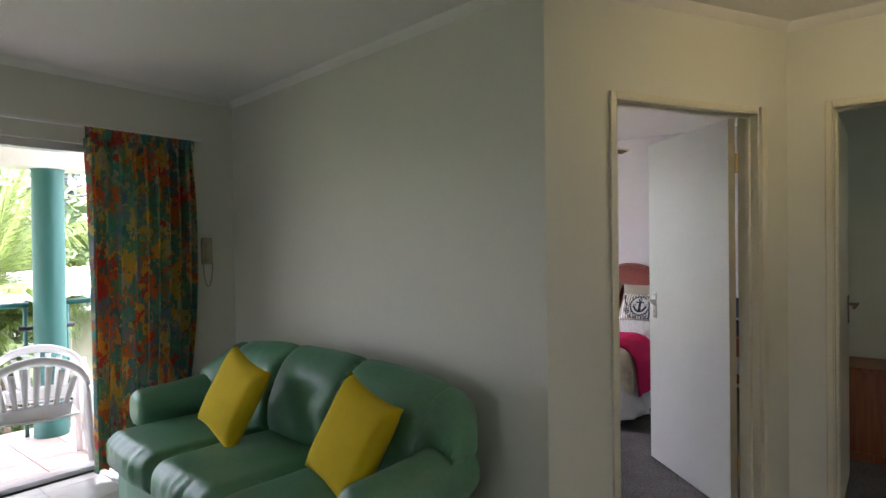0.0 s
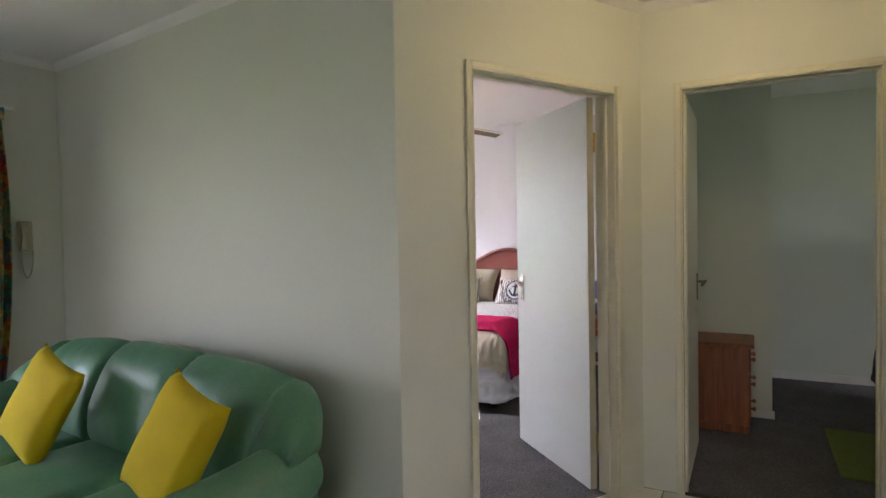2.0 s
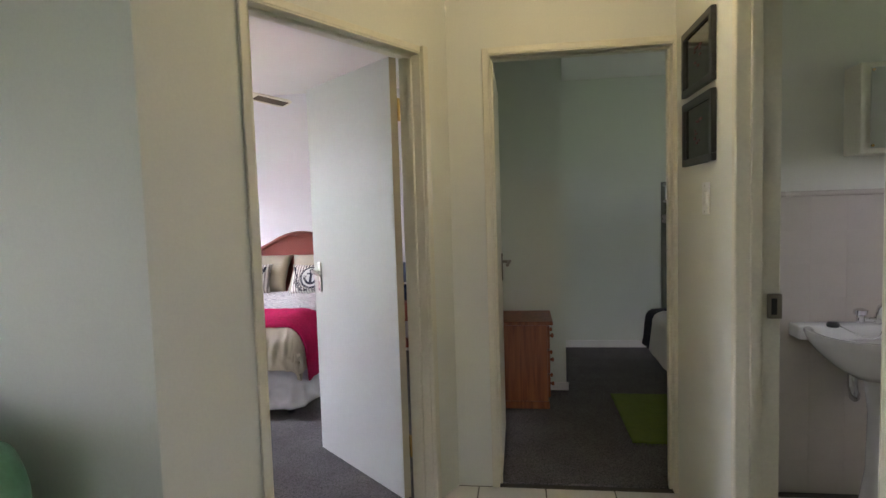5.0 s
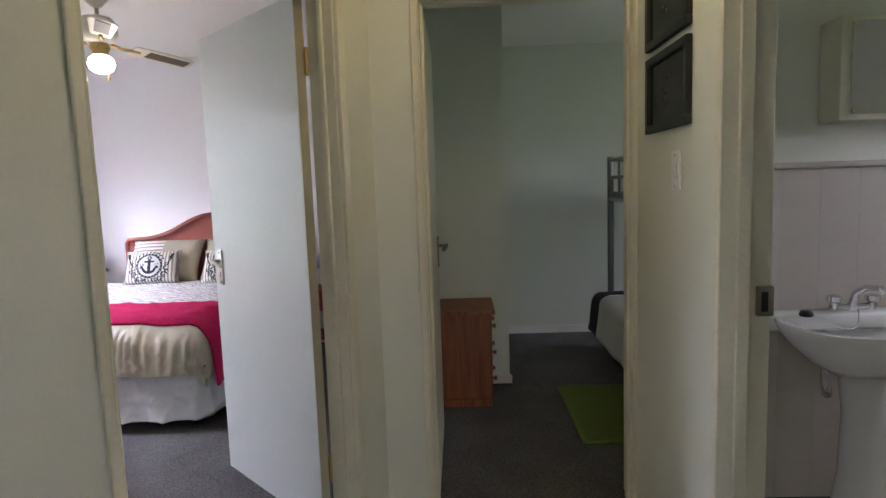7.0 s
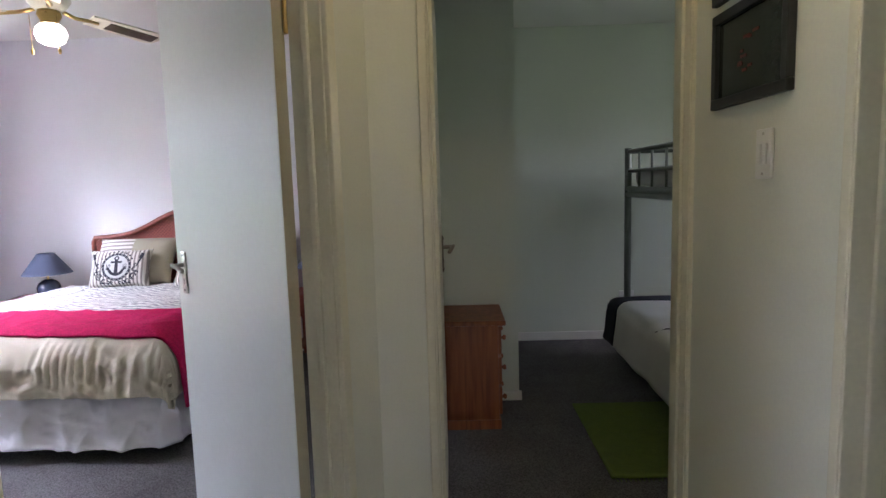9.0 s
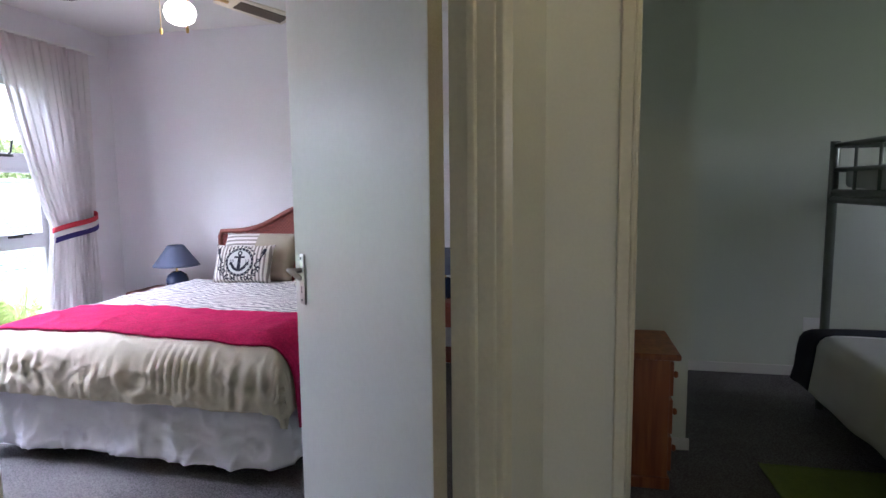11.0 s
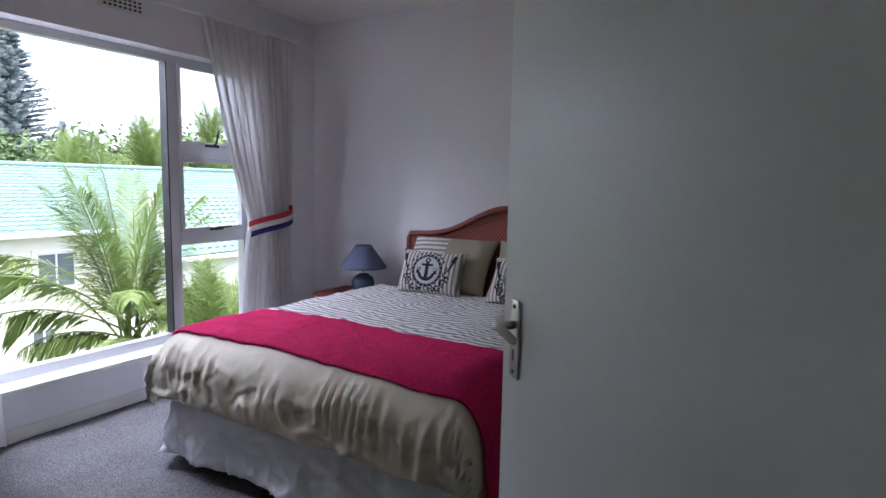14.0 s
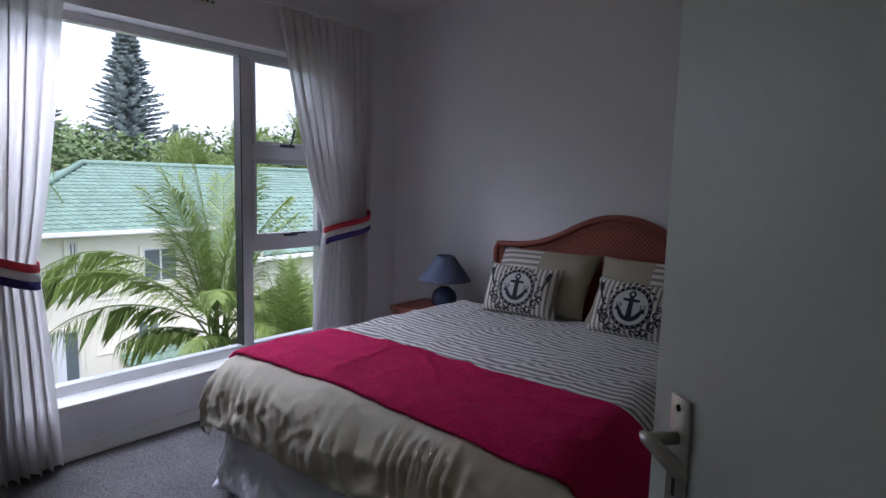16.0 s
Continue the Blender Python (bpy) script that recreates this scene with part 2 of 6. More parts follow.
M_PINK = material("crimson_throw", (0.7, 0.024, 0.14), 0.95, spots=0.24, scale=22, grain=0.9, grain_scale=130, spec=0.1, speck=0.5)
M_VALANCE = material("white_valance_cotton", (0.82, 0.82, 0.9), 0.9, spots=0.04, scale=9, grain=0.2, grain_scale=500)
M_CANE = material("red_brown_cane", (0.31, 0.07, 0.048), 0.5, spots=0.22, scale=30, grain=0.4, grain_scale=200)
M_WEAVE = material("woven_cane", (0.31, 0.07, 0.048), 0.6, spots=0.2, scale=20, grain=0.3, grain_scale=200)
wv_n, wv_l = M_WEAVE.node_tree.nodes, M_WEAVE.node_tree.links
wv_c, wv_b = wv_n.new("ShaderNodeTexChecker"), wv_n.new("ShaderNodeBump")
wv_c.inputs["Scale"].default_value = 75
wv_c.inputs["Color1"].default_value, wv_c.inputs["Color2"].default_value = (0.36, 0.09, 0.062, 1), (0.19, 0.038, 0.028, 1)
wv_l.new(wv_n["Texture Coordinate"].outputs["Object"], wv_c.inputs["Vector"])
wv_b.inputs["Strength"].default_value, wv_b.inputs["Distance"].default_value = 0.6, 0.004
wv_l.new(wv_c.outputs["Fac"], wv_b.inputs["Height"])
wv_l.new(wv_c.outputs["Color"], wv_n["Principled BSDF"].inputs["Base Color"])
wv_l.new(wv_b.outputs[0], wv_n["Principled BSDF"].inputs["Normal"])
M_VIOLET = material("navy_ribbon", (0.03, 0.02, 0.17), 0.8, spots=0.1, grain=0.2)
M_DARKCANE = material("dark_cane", (0.13, 0.1, 0.065), 0.6, spots=0.3, scale=60, grain=0.5, grain_scale=200)
M_NAVY = material("navy_ink", (0.011, 0.012, 0.026), 0.8, spots=0.1)
M_RED = material("red_ribbon", (0.5, 0.02, 0.04), 0.8, spots=0.08)
M_LAMPBLUE = material("blue_lamp_cloth", (0.105, 0.125, 0.205), 0.85, spots=0.08, scale=12, grain=0.3, grain_scale=400)
M_LAMPCER = material("blue_glazed_ceramic", (0.03, 0.045, 0.1), 0.25, spots=0.1)
M_SHEER = sheer_mat("white_voile", (0.78, 0.75, 0.75), 0.1)
M_PINE = wood("red_pine_varnish", (0.36, 0.12, 0.04), (0.2, 0.055, 0.02), "Z")
M_IVORY = material("aged_ivory_plastic", (0.5, 0.45, 0.3), 0.45, spots=0.1)
M_BRONZE = material("tarnished_steel", (0.3, 0.27, 0.22), 0.35, metal=1.0, spots=0.12)
M_MARK = material("dull_red_print", (0.2, 0.025, 0.015), 0.5, spots=0.2, scale=40)
M_GLASS = glass_mat("window_glass", (1, 1, 1))
M_OPAL = glow("lit_opal_glass", (1.0, 0.93, 0.8), 0.8)
M_DARKGLASS = material("picture_behind_glass", (0.045, 0.052, 0.048), 0.08, spots=0.2, scale=12)
M_TUBE = material("grey_green_steel_tube", (0.2, 0.22, 0.2), 0.35, metal=0.7, spots=0.06)
M_LINEN = material("pale_grey_cotton", (0.6, 0.6, 0.58), 0.9, spots=0.05, scale=10, grain=0.2, grain_scale=500)
M_NAVYCLOTH = material("navy_cotton", (0.012, 0.014, 0.03), 0.9, spots=0.1, grain=0.2)
M_RUG = material("lime_rug_pile", (0.2, 0.28, 0.05), 0.95, spots=0.25, scale=30, grain=0.9, grain_scale=250)
M_CERAMIC = material("white_ceramic", (0.8, 0.8, 0.78), 0.08, spots=0.02)
M_WALLTILE = piecewise("white_wall_tile", (0.62, 0.57, 0.5), 0.25, 0.015)
M_MIRROR = material("mirror", (0.85, 0.87, 0.86), 0.02, metal=1.0, spots=0.0)
M_TEALGREEN = material("green_masonry_paint", (0.026, 0.14, 0.12), 0.5, spots=0.08)
M_TERRA = piecewise("pink_terrace_tile", (0.56, 0.4, 0.34), 0.4, 0.08)
M_PLASTER = material("cream_plaster", (0.87, 0.83, 0.73), 0.85, spots=0.06, scale=1.2, grain=0.2, grain_scale=60)
M_ROOF = piecewise("green_concrete_tile", (0.14, 0.215, 0.175), 0.8, 0.14)
M_ROOF_J = piecewise("green_concrete_tile_joined", (0.14, 0.215, 0.175), 0.8, 0.14, rnd="Island")
M_GUTTER = material("white_gutter_paint", (0.75, 0.75, 0.73), 0.5)
M_LEAF = leafy(piecewise("palm_leaf", (0.17, 0.24, 0.06), 0.5, 0.4, rnd="Island"), 0.36)
# tree foliage, its green raised to include the haze over far crowns
M_LEAFHAZE = piecewise("haze_lightened_foliage", (0.12, 0.18, 0.07), 0.7, 0.35, rnd="Island")
# needles made paler in the base colour to carry distance haze
M_PINEHAZE = piecewise("hazed_blue_green_needles", (0.13, 0.165, 0.165), 0.8, 0.3, rnd="Island")
M_BARK = material("grey_brown_bark", (0.16, 0.12, 0.08), 0.9, spots=0.3, scale=8, grain=0.6, grain_scale=60)
M_GRASS = material("lawn", (0.08, 0.13, 0.03), 0.95, spots=0.3, scale=0.6, grain=0.6, grain_scale=40)
M_WINDARK = material("dim_window_pane", (0.16, 0.19, 0.22), 0.1, spots=0.15, scale=2)

# ---- mesh helpers ----


def box(bm, x0, x1, y0, y1, z0, z1, bevel=0.0, segs=2, m=None):
    r = bmesh.ops.create_cube(bm, size=1)
    mat = Matrix.Translation(((x0 + x1) / 2, (y0 + y1) / 2, (z0 + z1) / 2)) @ Matrix.Diagonal((x1 - x0, y1 - y0, z1 - z0, 1))
    bmesh.ops.transform(bm, matrix=(m @ mat) if m else mat, verts=r["verts"])
    if bevel:
        es = {e for v in r["verts"] for e in v.link_edges}
        bmesh.ops.bevel(bm, geom=list(es), offset=bevel, segments=segs, affect="EDGES", profile=0.5)


def tube(bm, pts, r, n=8, cap=True, radii=None):
    """A round bar through the points."""
    pts = [Vector(p) for p in pts]
    rings = []
    side = None
    for i, p in enumerate(pts):
        d = (pts[min(i + 1, len(pts) - 1)] - pts[max(i - 1, 0)]).normalized()
        if side is None:
            side = d.cross(Vector((0, 0, 1)) if abs(d.z) < 0.9 else Vector((1, 0, 0))).normalized()
        side = (side - d * side.dot(d)).normalized()
        up = d.cross(side)
        rr = radii[i] if radii else r
        rings.append([bm.verts.new(p + rr * (math.cos(a) * side + math.sin(a) * up)) for a in (2 * math.pi * k / n for k in range(n))])
    for a, b in zip(rings, rings[1:]):
        for k in range(n):
            bm.faces.new((a[k], a[(k + 1) % n], b[(k + 1) % n], b[k]))
    if cap:
        bm.faces.new(rings[0][::-1])
        bm.faces.new(rings[-1])


def lathe(bm, prof, n=20, at=(0, 0, 0), m=None):
    """A turned body; prof: rows of radius, height."""
    rings = []
    for r, z in prof:
        ring = []
        for k in range(n):
            a = 2 * math.pi * k / n
            p = Vector((at[0] + r * math.cos(a), at[1] + r * math.sin(a), at[2] + z))
            ring.append(bm.verts.new(m @ p if m else p))
        rings.append(ring)
    for a, b in zip(rings, rings[1:]):
        for k in range(n):
            bm.faces.new((a[k], a[(k + 1) % n], b[(k + 1) % n], b[k]))
    bm.faces.new(rings[0][::-1])
    bm.faces.new(rings[-1])


def grid(bm, nu, nv, f, keep=None):
    """A sheet of nu by nv cells; f(u, v) gives the place, keep(u, v) picks cells."""
    vs = {}

    def vert(i, j):
        if (i, j) not in vs:
            vs[i, j] = bm.verts.new(f(i / nu, j / nv))
        return vs[i, j]
    for i in range(nu):
        for j in range(nv):
            if keep is None or keep((i + 0.5) / nu, (j + 0.5) / nv):
                bm.faces.new((vert(i, j), vert(i + 1, j), vert(i + 1, j + 1), vert(i, j + 1)))


def obj(name, bm, mat, smooth=False, solid=0.0, sharp=None):
    me = bpy.data.meshes.new(name)
    bmesh.ops.recalc_face_normals(bm, faces=bm.faces)
    bm.to_mesh(me)
    bm.free()
    for mm in (mat if isinstance(mat, (list, tuple)) else [mat]):
        me.materials.append(mm)
    if smooth:
        for p in me.polygons:
            p.use_smooth = True
        if sharp:
            me.set_sharp_from_angle(angle=radians(sharp))
    ob = new(name, me)
    if solid:
        s = ob.modifiers.new("thickness", "SOLIDIFY")
        s.thickness, s.offset = solid, 0
    return ob


def part(name, bm, mat, parent, label="", smooth=False, solid=0.0, sharp=None):
    ob = obj(name, bm, mat, smooth, solid, sharp)
    ob.parent = parent
    return tagged(ob, label) if label else ob


def thing(name, label, category, group="", at=None):
    e = new(name)
    if at is not None:
        e.matrix_basis = at
    return tagged(e, label, category, group)


def structure(name, bm, mat, label, category, **kw):
    return tagged(obj(name, bm, mat, **kw), label, category, kind="structure")


def fnoise(x, y, z=0.0):
    return noise.noise(Vector((x, y, z)))


H = 2.5


def wall_run(bm, p, q, t, z0=0.0, z1=H, holes=()):
    """A wall from p to q, its body to the left of the run; holes: start, end along the run, sill, head."""
    p, q = Vector((*p, 0)), Vector((*q, 0))
    ln = (q - p).length
    m = Matrix.Translation(p) @ Matrix.Rotation(math.atan2(q.y - p.y, q.x - p.x), 4, "Z")
    s = 0.0
    for a, b, lo, hi in sorted(holes):
        if a > s:
            box(bm, s, a, 0, t, z0, z1, m=m)
        if lo > z0:
            box(bm, a, b, 0, t, z0, lo, m=m)
        if hi < z1:
            box(bm, a, b, 0, t, hi, z1, m=m)
        s = b
    if ln > s:
        box(bm, s, ln, 0, t, z0, z1, m=m)
    return m


def run_frame(p, q):
    p, q = Vector((*p, 0)), Vector((*q, 0))
    return Matrix.Translation(p) @ Matrix.Rotation(math.atan2(q.y - p.y, q.x - p.x), 4, "Z")


# ---- shell ----
FAC = -4.12                       # inner face of the outer wall
D1A, D1B = Vector((-1.1230, 2.4144)), Vector((-0.6848, 3.2267))
U1 = (D1B - D1A).normalized()
CORNER = D1A - U1 * 0.325         # where the lounge wall turns into the hall
END = D1A + U1 * 1.12             # where the hall's slanting wall meets its end wall
SOFA_L = Vector((FAC, 2.455))
HALLX, ENDY, BEDY, BUNKY = 0.431, 3.40, 6.08, 6.218

bm = bmesh.new()
wall_run(bm, (FAC, -3.6), (FAC, SOFA_L.y), 0.23, holes=[(3.65, 5.55, 0.0, 2.06)])
structure("wall_lounge_outer", bm, M_WALL, "off-white painted outer wall with a sliding door opening", "wall")
bm = bmesh.new()
wall_run(bm, (FAC, SOFA_L.y), (FAC, BEDY + 0.11), 0.23, holes=[(3.72 - SOFA_L.y, 5.52 - SOFA_L.y, 0.24, 2.07)])
structure("wall_bedroom_outer", bm, M_ROOMWALL, "white painted outer wall around a wide bedroom window", "wall")
bm = bmesh.new()
wall_run(bm, CORNER, SOFA_L, -0.11)
structure("wall_sofa", bm, M_WALL, "plain off-white painted wall behind the green sofa", "wall")
bm = bmesh.new()
a0 = 0.325
wall_run(bm, CORNER, END, 0.095, holes=[(a0 + 0.027, a0 + 0.908, 0.0, 2.036)])
structure("wall_hall_slanting", bm, M_WALL, "slanting off-white hall wall with the bedroom doorway", "wall")
bm = bmesh.new()
wall_run(bm, (END.x - 0.14, ENDY), (HALLX + 0.12, ENDY), 0.11, holes=[(-0.402 - END.x + 0.14, 0.424 - END.x + 0.14, 0.0, 2.057)])
structure("wall_hall_end", bm, M_WALL, "off-white end wall of the hall with an open doorway", "wall")
bm = bmesh.new()
wall_run(bm, (HALLX + 0.11, 1.0), (HALLX + 0.11, ENDY), 0.11, holes=[(0.86, 1.645, 0.0, 2.04)])
structure("wall_hall_bathroom", bm, M_WALL, "off-white hall wall with the bathroom doorway", "wall")
bm = bmesh.new()
wall_run(bm, (2.8, 1.0), (HALLX + 0.11, 1.0), -0.11)
wall_run(bm, (2.8, -3.6), (2.8, 1.0), -0.11)
wall_run(bm, (FAC - 0.2, -3.6), (2.9, -3.6), -0.11, holes=[(4.12, 4.92, 1.0, 2.0)])
structure("wall_lounge_back", bm, M_WALL, "plain off-white lounge walls behind the viewer", "wall")
bm = bmesh.new()
wall_run(bm, (-0.60, BEDY), (FAC, BEDY), -0.11)
structure("wall_headboard", bm, M_ROOMWALL, "plain white wall behind the headboard", "wall")
bm = bmesh.new()
wall_run(bm, (-0.70, ENDY + 0.112), (-0.70, BUNKY), -0.10)
structure("wall_between_bedrooms", bm, M_GREENWALL, "plain pale wall between the two bedrooms", "wall")
bm = bmesh.new()
wall_run(bm, (2.4, BUNKY), (-0.70, BUNKY), -0.11)
wall_run(bm, (2.3, ENDY), (2.3, BUNKY), -0.11, holes=[(1.15, 1.85, 1.2, 1.85)])
structure("wall_bunk_room", bm, M_GREENWALL, "pale green-grey painted bunk room walls", "wall")
bm = bmesh.new()
wall_run(bm, (2.3, 1.11), (2.3, 3.46), -0.11, holes=[(1.54, 2.10, 1.4, 2.0)])
wall_run(bm, (2.3, 3.45), (HALLX + 0.125, 3.45), -0.055)
structure("wall_bathroom", bm, M_WALL, "painted bathroom wall above white tiling", "wall")
bm = bmesh.new()
wall_run(bm, (0.035, 4.913), (-0.70, 4.913), -0.10)
wall_run(bm, (0.035, 5.01), (0.035, BUNKY), 0.02)
structure("wall_closet", bm, M_GREENWALL, "pale boxed-in closet side in the bunk room", "wall")

bm = bmesh.new()
box(bm, FAC - 0.23, 2.9, -3.7, BUNKY + 0.1, H, H + 0.12)
structure("ceiling", bm, M_CEIL, "matt white painted ceiling", "ceiling")
bm = bmesh.new()
box(bm, FAC - 0.23, 2.9, -3.7, BUNKY + 0.1, -0.25, -0.008)
floor = structure("floor", bm, M_GROUT, "white ceramic floor tiles with dark grout", "floor")

# carpets, 4 mm under the tile edge
bm = bmesh.new()
n1 = Vector((-U1.y, U1.x))
poly = [CORNER + n1 * 0.06, END + n1 * 0.06, Vector((-0.72, ENDY + 0.05)), Vector((-0.72, BEDY)), Vector((FAC, BEDY)), SOFA_L + Vector((0, 0.10))]
low = [bm.verts.new((p.x, p.y, -0.006)) for p in poly]
top = [bm.verts.new((p.x, p.y, 0.002)) for p in poly]
bm.faces.new(top)
bm.faces.new(low[::-1])
for i in range(len(poly)):
    j = (i + 1) % len(poly)
    bm.faces.new((low[i], low[j], top[j], top[i]))
structure("carpet_bedroom", bm, M_CARPET, "worn dark grey loop carpet", "carpet")
bm = bmesh.new()
box(bm, -0.70, 2.3, ENDY + 0.045, BUNKY, -0.006, 0.002)
structure("carpet_bunk_room", bm, M_CARPET, "dark grey loop carpet", "carpet")


def cornice(name, p, q, side):
    bm = bmesh.new()
    m = run_frame(p, q)
    ln = (Vector(q) - Vector(p)).length
    prof = [(0, 0), (0.038, 0), (0.033, -0.013), (0.02, -0.022), (0.011, -0.037), (0, -0.042)]
    ends = []
    for x in (0, ln):
        ends.append([bm.verts.new(m @ Vector((x, side * a, H + b))) for a, b in prof])
    for i in range(len(prof)):
        j = (i + 1) % len(prof)
        bm.faces.new((ends[0][i], ends[0][j], ends[1][j], ends[1][i]))
    bm.faces.new(ends[0])
    bm.faces.new(ends[1][::-1])
    structure(name, bm, M_CEIL, "white moulded cornice along the ceiling", "cornice", smooth=True, sharp=50)


cornice("cornice_hall_slanting", CORNER, END, -1)
cornice("cornice_hall_end", END, (HALLX, ENDY), -1)
cornice("cornice_lounge_outer", (FAC, -3.6), SOFA_L, -1)
cornice("cornice_sofa_wall", CORNER, SOFA_L, 1)


def skirting(name, p, q, side, h=0.07, t=0.014):
    bm = bmesh.new()
    m = run_frame(p, q)
    ln = (Vector(q) - Vector(p)).length
    box(bm, 0, ln, min(0, side * t), max(0, side * t), 0.0, h, bevel=0.004, m=m)
    structure(name, bm, M_SKIRT, "white painted timber skirting board", "skirting")


skirting("baseboard_bunk_end", (2.3, BUNKY), (0.036, BUNKY), 1)
skirting("baseboard_closet", (0.05, 4.912), (-0.70, 4.912), 1, 0.06)
skirting("baseboard_bedroom_outer", (FAC, 2.6), (FAC, BEDY), -1)
skirting("baseboard_headboard_wall", (-0.7, BEDY), (FAC, BEDY), 1)

# door frames: pressed steel, painted cream


def door_frame(name, p, q, a, b, hi, t, label, wide=0.026, proud=0.014):
    """Round a hole from a to b along the wall from p to q, head at hi, wall thickness t; wide, proud: the second jamb's face."""
    m = run_frame(p, q)
    e = tagged(new(name), label, "door frame", kind="structure")
    for nm, x0, x1, s in (("jamb", a - 0.026, a + 0.003, 1), ("jamb", b - 0.003, b + wide, -1)):
        bm = bmesh.new()
        box(bm, x0, x1, -0.014 if s > 0 else -proud, 0.0, 0, hi + 0.026, bevel=0.004, m=m)
        box(bm, x0, x1, t, t + 0.014, 0, hi + 0.026, bevel=0.004, m=m)
        inner = a if s > 0 else b
        lo_, hi_ = sorted((inner + s * 0.003, inner + s * 0.010))
        box(bm, lo_, hi_, -0.013, t + 0.013, 0, hi - 0.010, bevel=0.003, m=m)
        lo_, hi_ = sorted((inner + s * 0.010, inner + s * 0.022))
        box(bm, lo_, hi_, 0.03, t - 0.045, 0, hi - 0.022, bevel=0.003, m=m)
        part(nm, bm, M_FRAME, e)
    bm = bmesh.new()
    box(bm, a + 0.003, b - 0.003, -0.014, 0.0, hi - 0.003, hi + 0.026, bevel=0.004, m=m)
    box(bm, a + 0.003, b - 0.003, t, t + 0.014, hi - 0.003, hi + 0.026, bevel=0.004, m=m)
    box(bm, a + 0.003, b - 0.003, -0.013, t + 0.013, hi - 0.010, hi - 0.003, bevel=0.003, m=m)
    box(bm, a + 0.010, b - 0.010, 0.03, t - 0.045, hi - 0.022, hi - 0.010, bevel=0.003, m=m)
    part("head", bm, M_FRAME, e)
    return e


door_frame("door_frame_1", CORNER, END, a0 + 0.027, a0 + 0.908, 2.036, 0.095, "cream painted steel door frame to the bedroom", 0.032, 0.03)
door_frame("door_frame_2", (END.x - 0.14, ENDY), (1, ENDY), -0.402 - END.x + 0.14, 0.424 - END.x + 0.14, 2.057, 0.11, "cream painted steel door frame to the bunk room")
f3 = door_frame("door_frame_3", (HALLX, 3.4), (HALLX, 1.0), 0.755, 1.54, 2.04, 0.11, "cream painted steel door frame to the bathroom")

# ---- doors ----


def lever_handle(parent, m, metal=M_STEEL):
    """Long plate with a curved lever; m: plate centre, x along the leaf to the hinge, y out of the face."""
    bm = bmesh.new()
    box(bm, -0.021, 0.021, 0.0, 0.007, -0.082, 0.082, bevel=0.004, m=m)
    pl = part("handle_plate", bm, metal, parent, "brushed steel handle plate", smooth=True, sharp=40)
    bm = bmesh.new()
    tube(bm, [m @ Vector(p) for p in ((0, 0.006, 0.03), (0, 0.03, 0.03), (0, 0.047, 0.03))], 0.0085, 10)
    tube(bm, [m @ Vector(p) for p in ((-0.006, 0.048, 0.034), (0.006, 0.051, 0.035), (0.022, 0.046, 0.030), (0.040, 0.038, 0.020), (0.055, 0.033, 0.013), (0.064, 0.034, 0.011))],
         0.008, 10, radii=[0.005, 0.0075, 0.009, 0.0095, 0.009, 0.005])
    part("lever", bm, metal, pl, "curved steel lever", smooth=True)
    bm = bmesh.new()
    for z in (-0.068, 0.068):
        lathe(bm, [(0.0045, 0.0), (0.0045, 0.0015), (0.002, 0.002)], 8, m=m @ Matrix.Translation((0, 0.007, z)) @ Matrix.Rotation(-math.pi / 2, 4, "X"))
    box(bm, -0.003, 0.003, 0.0068, 0.0078, -0.045, -0.022, m=m)
    part("keyhole_and_screws", bm, M_BLACK, pl)


def hinge(parent, m, z):
    bm = bmesh.new()
    tube(bm, [m @ Vector((0, 0, z - 0.05)), m @ Vector((0, 0, z + 0.05))], 0.007, 8)
    box(bm, -0.002, 0.03, -0.004, 0.0, z - 0.05, z + 0.05, m=m)
    part("hinge", bm, M_BRASS, parent, "worn brass butt hinge", smooth=True, sharp=40)


HING, FREE = Vector((-0.828, 3.219, 0)), Vector((-1.425, 3.778, 0))
ang = math.atan2(FREE.y - HING.y, FREE.x - HING.x)
leaf_m = Matrix.Translation(HING) @ Matrix.Rotation(ang, 4, "Z")
door = tagged(new("door_1"), "open white painted flush door with a steel lever", "door", kind="structure")
bm = bmesh.new()
box(bm, 0, 0.815, -0.040, 0.0, 0.012, 2.03, bevel=0.002, m=leaf_m)
part("leaf", bm, M_DOOR, door)
bm = bmesh.new()
box(bm, -0.0015, 0.0005, -0.038, -0.002, 0.014, 2.028, m=leaf_m)
part("hinge_edge", bm, M_EDGE, door, "unpainted yellowish door edge")
lever_handle(door, leaf_m @ Matrix.Translation((0.745, 0.0, 1.0)) @ Matrix.Rotation(math.pi, 4, "Z") @ Matrix.Scale(-1, 4, (0, 1, 0)))
for z in (0.26, 1.80):
    hinge(door, leaf_m @ Matrix.Translation((-0.012, -0.038, 0)), z)

leaf2 = Matrix.Translation((-0.385, 3.50, 0)) @ Matrix.Rotation(radians(90.5), 4, "Z")
door2 = tagged(new("door_2"), "white painted flush door standing wide open", "door", kind="structure")
bm = bmesh.new()
box(bm, 0, 0.70, -0.004, 0.036, 0.012, 2.03, bevel=0.002, m=leaf2)
part("leaf", bm, M_FRAME, door2)
lever_handle(door2, leaf2 @ Matrix.Translation((0.60, -0.004, 1.0)) @ Matrix.Rotation(math.pi, 4, "Z"), M_BRONZE)

bm = bmesh.new()
box(bm, 0.510, 0.550, 2.610, 2.6275, 0.972, 1.05, bevel=0.002)
strike = part("strike_plate", bm, M_BRONZE, f3, "worn steel strike plate")
bm = bmesh.new()
box(bm, 0.517, 0.534, 2.6085, 2.611, 0.985, 1.037)
part("latch_hole", bm, M_BLACK, strike)

# ---- hall ----


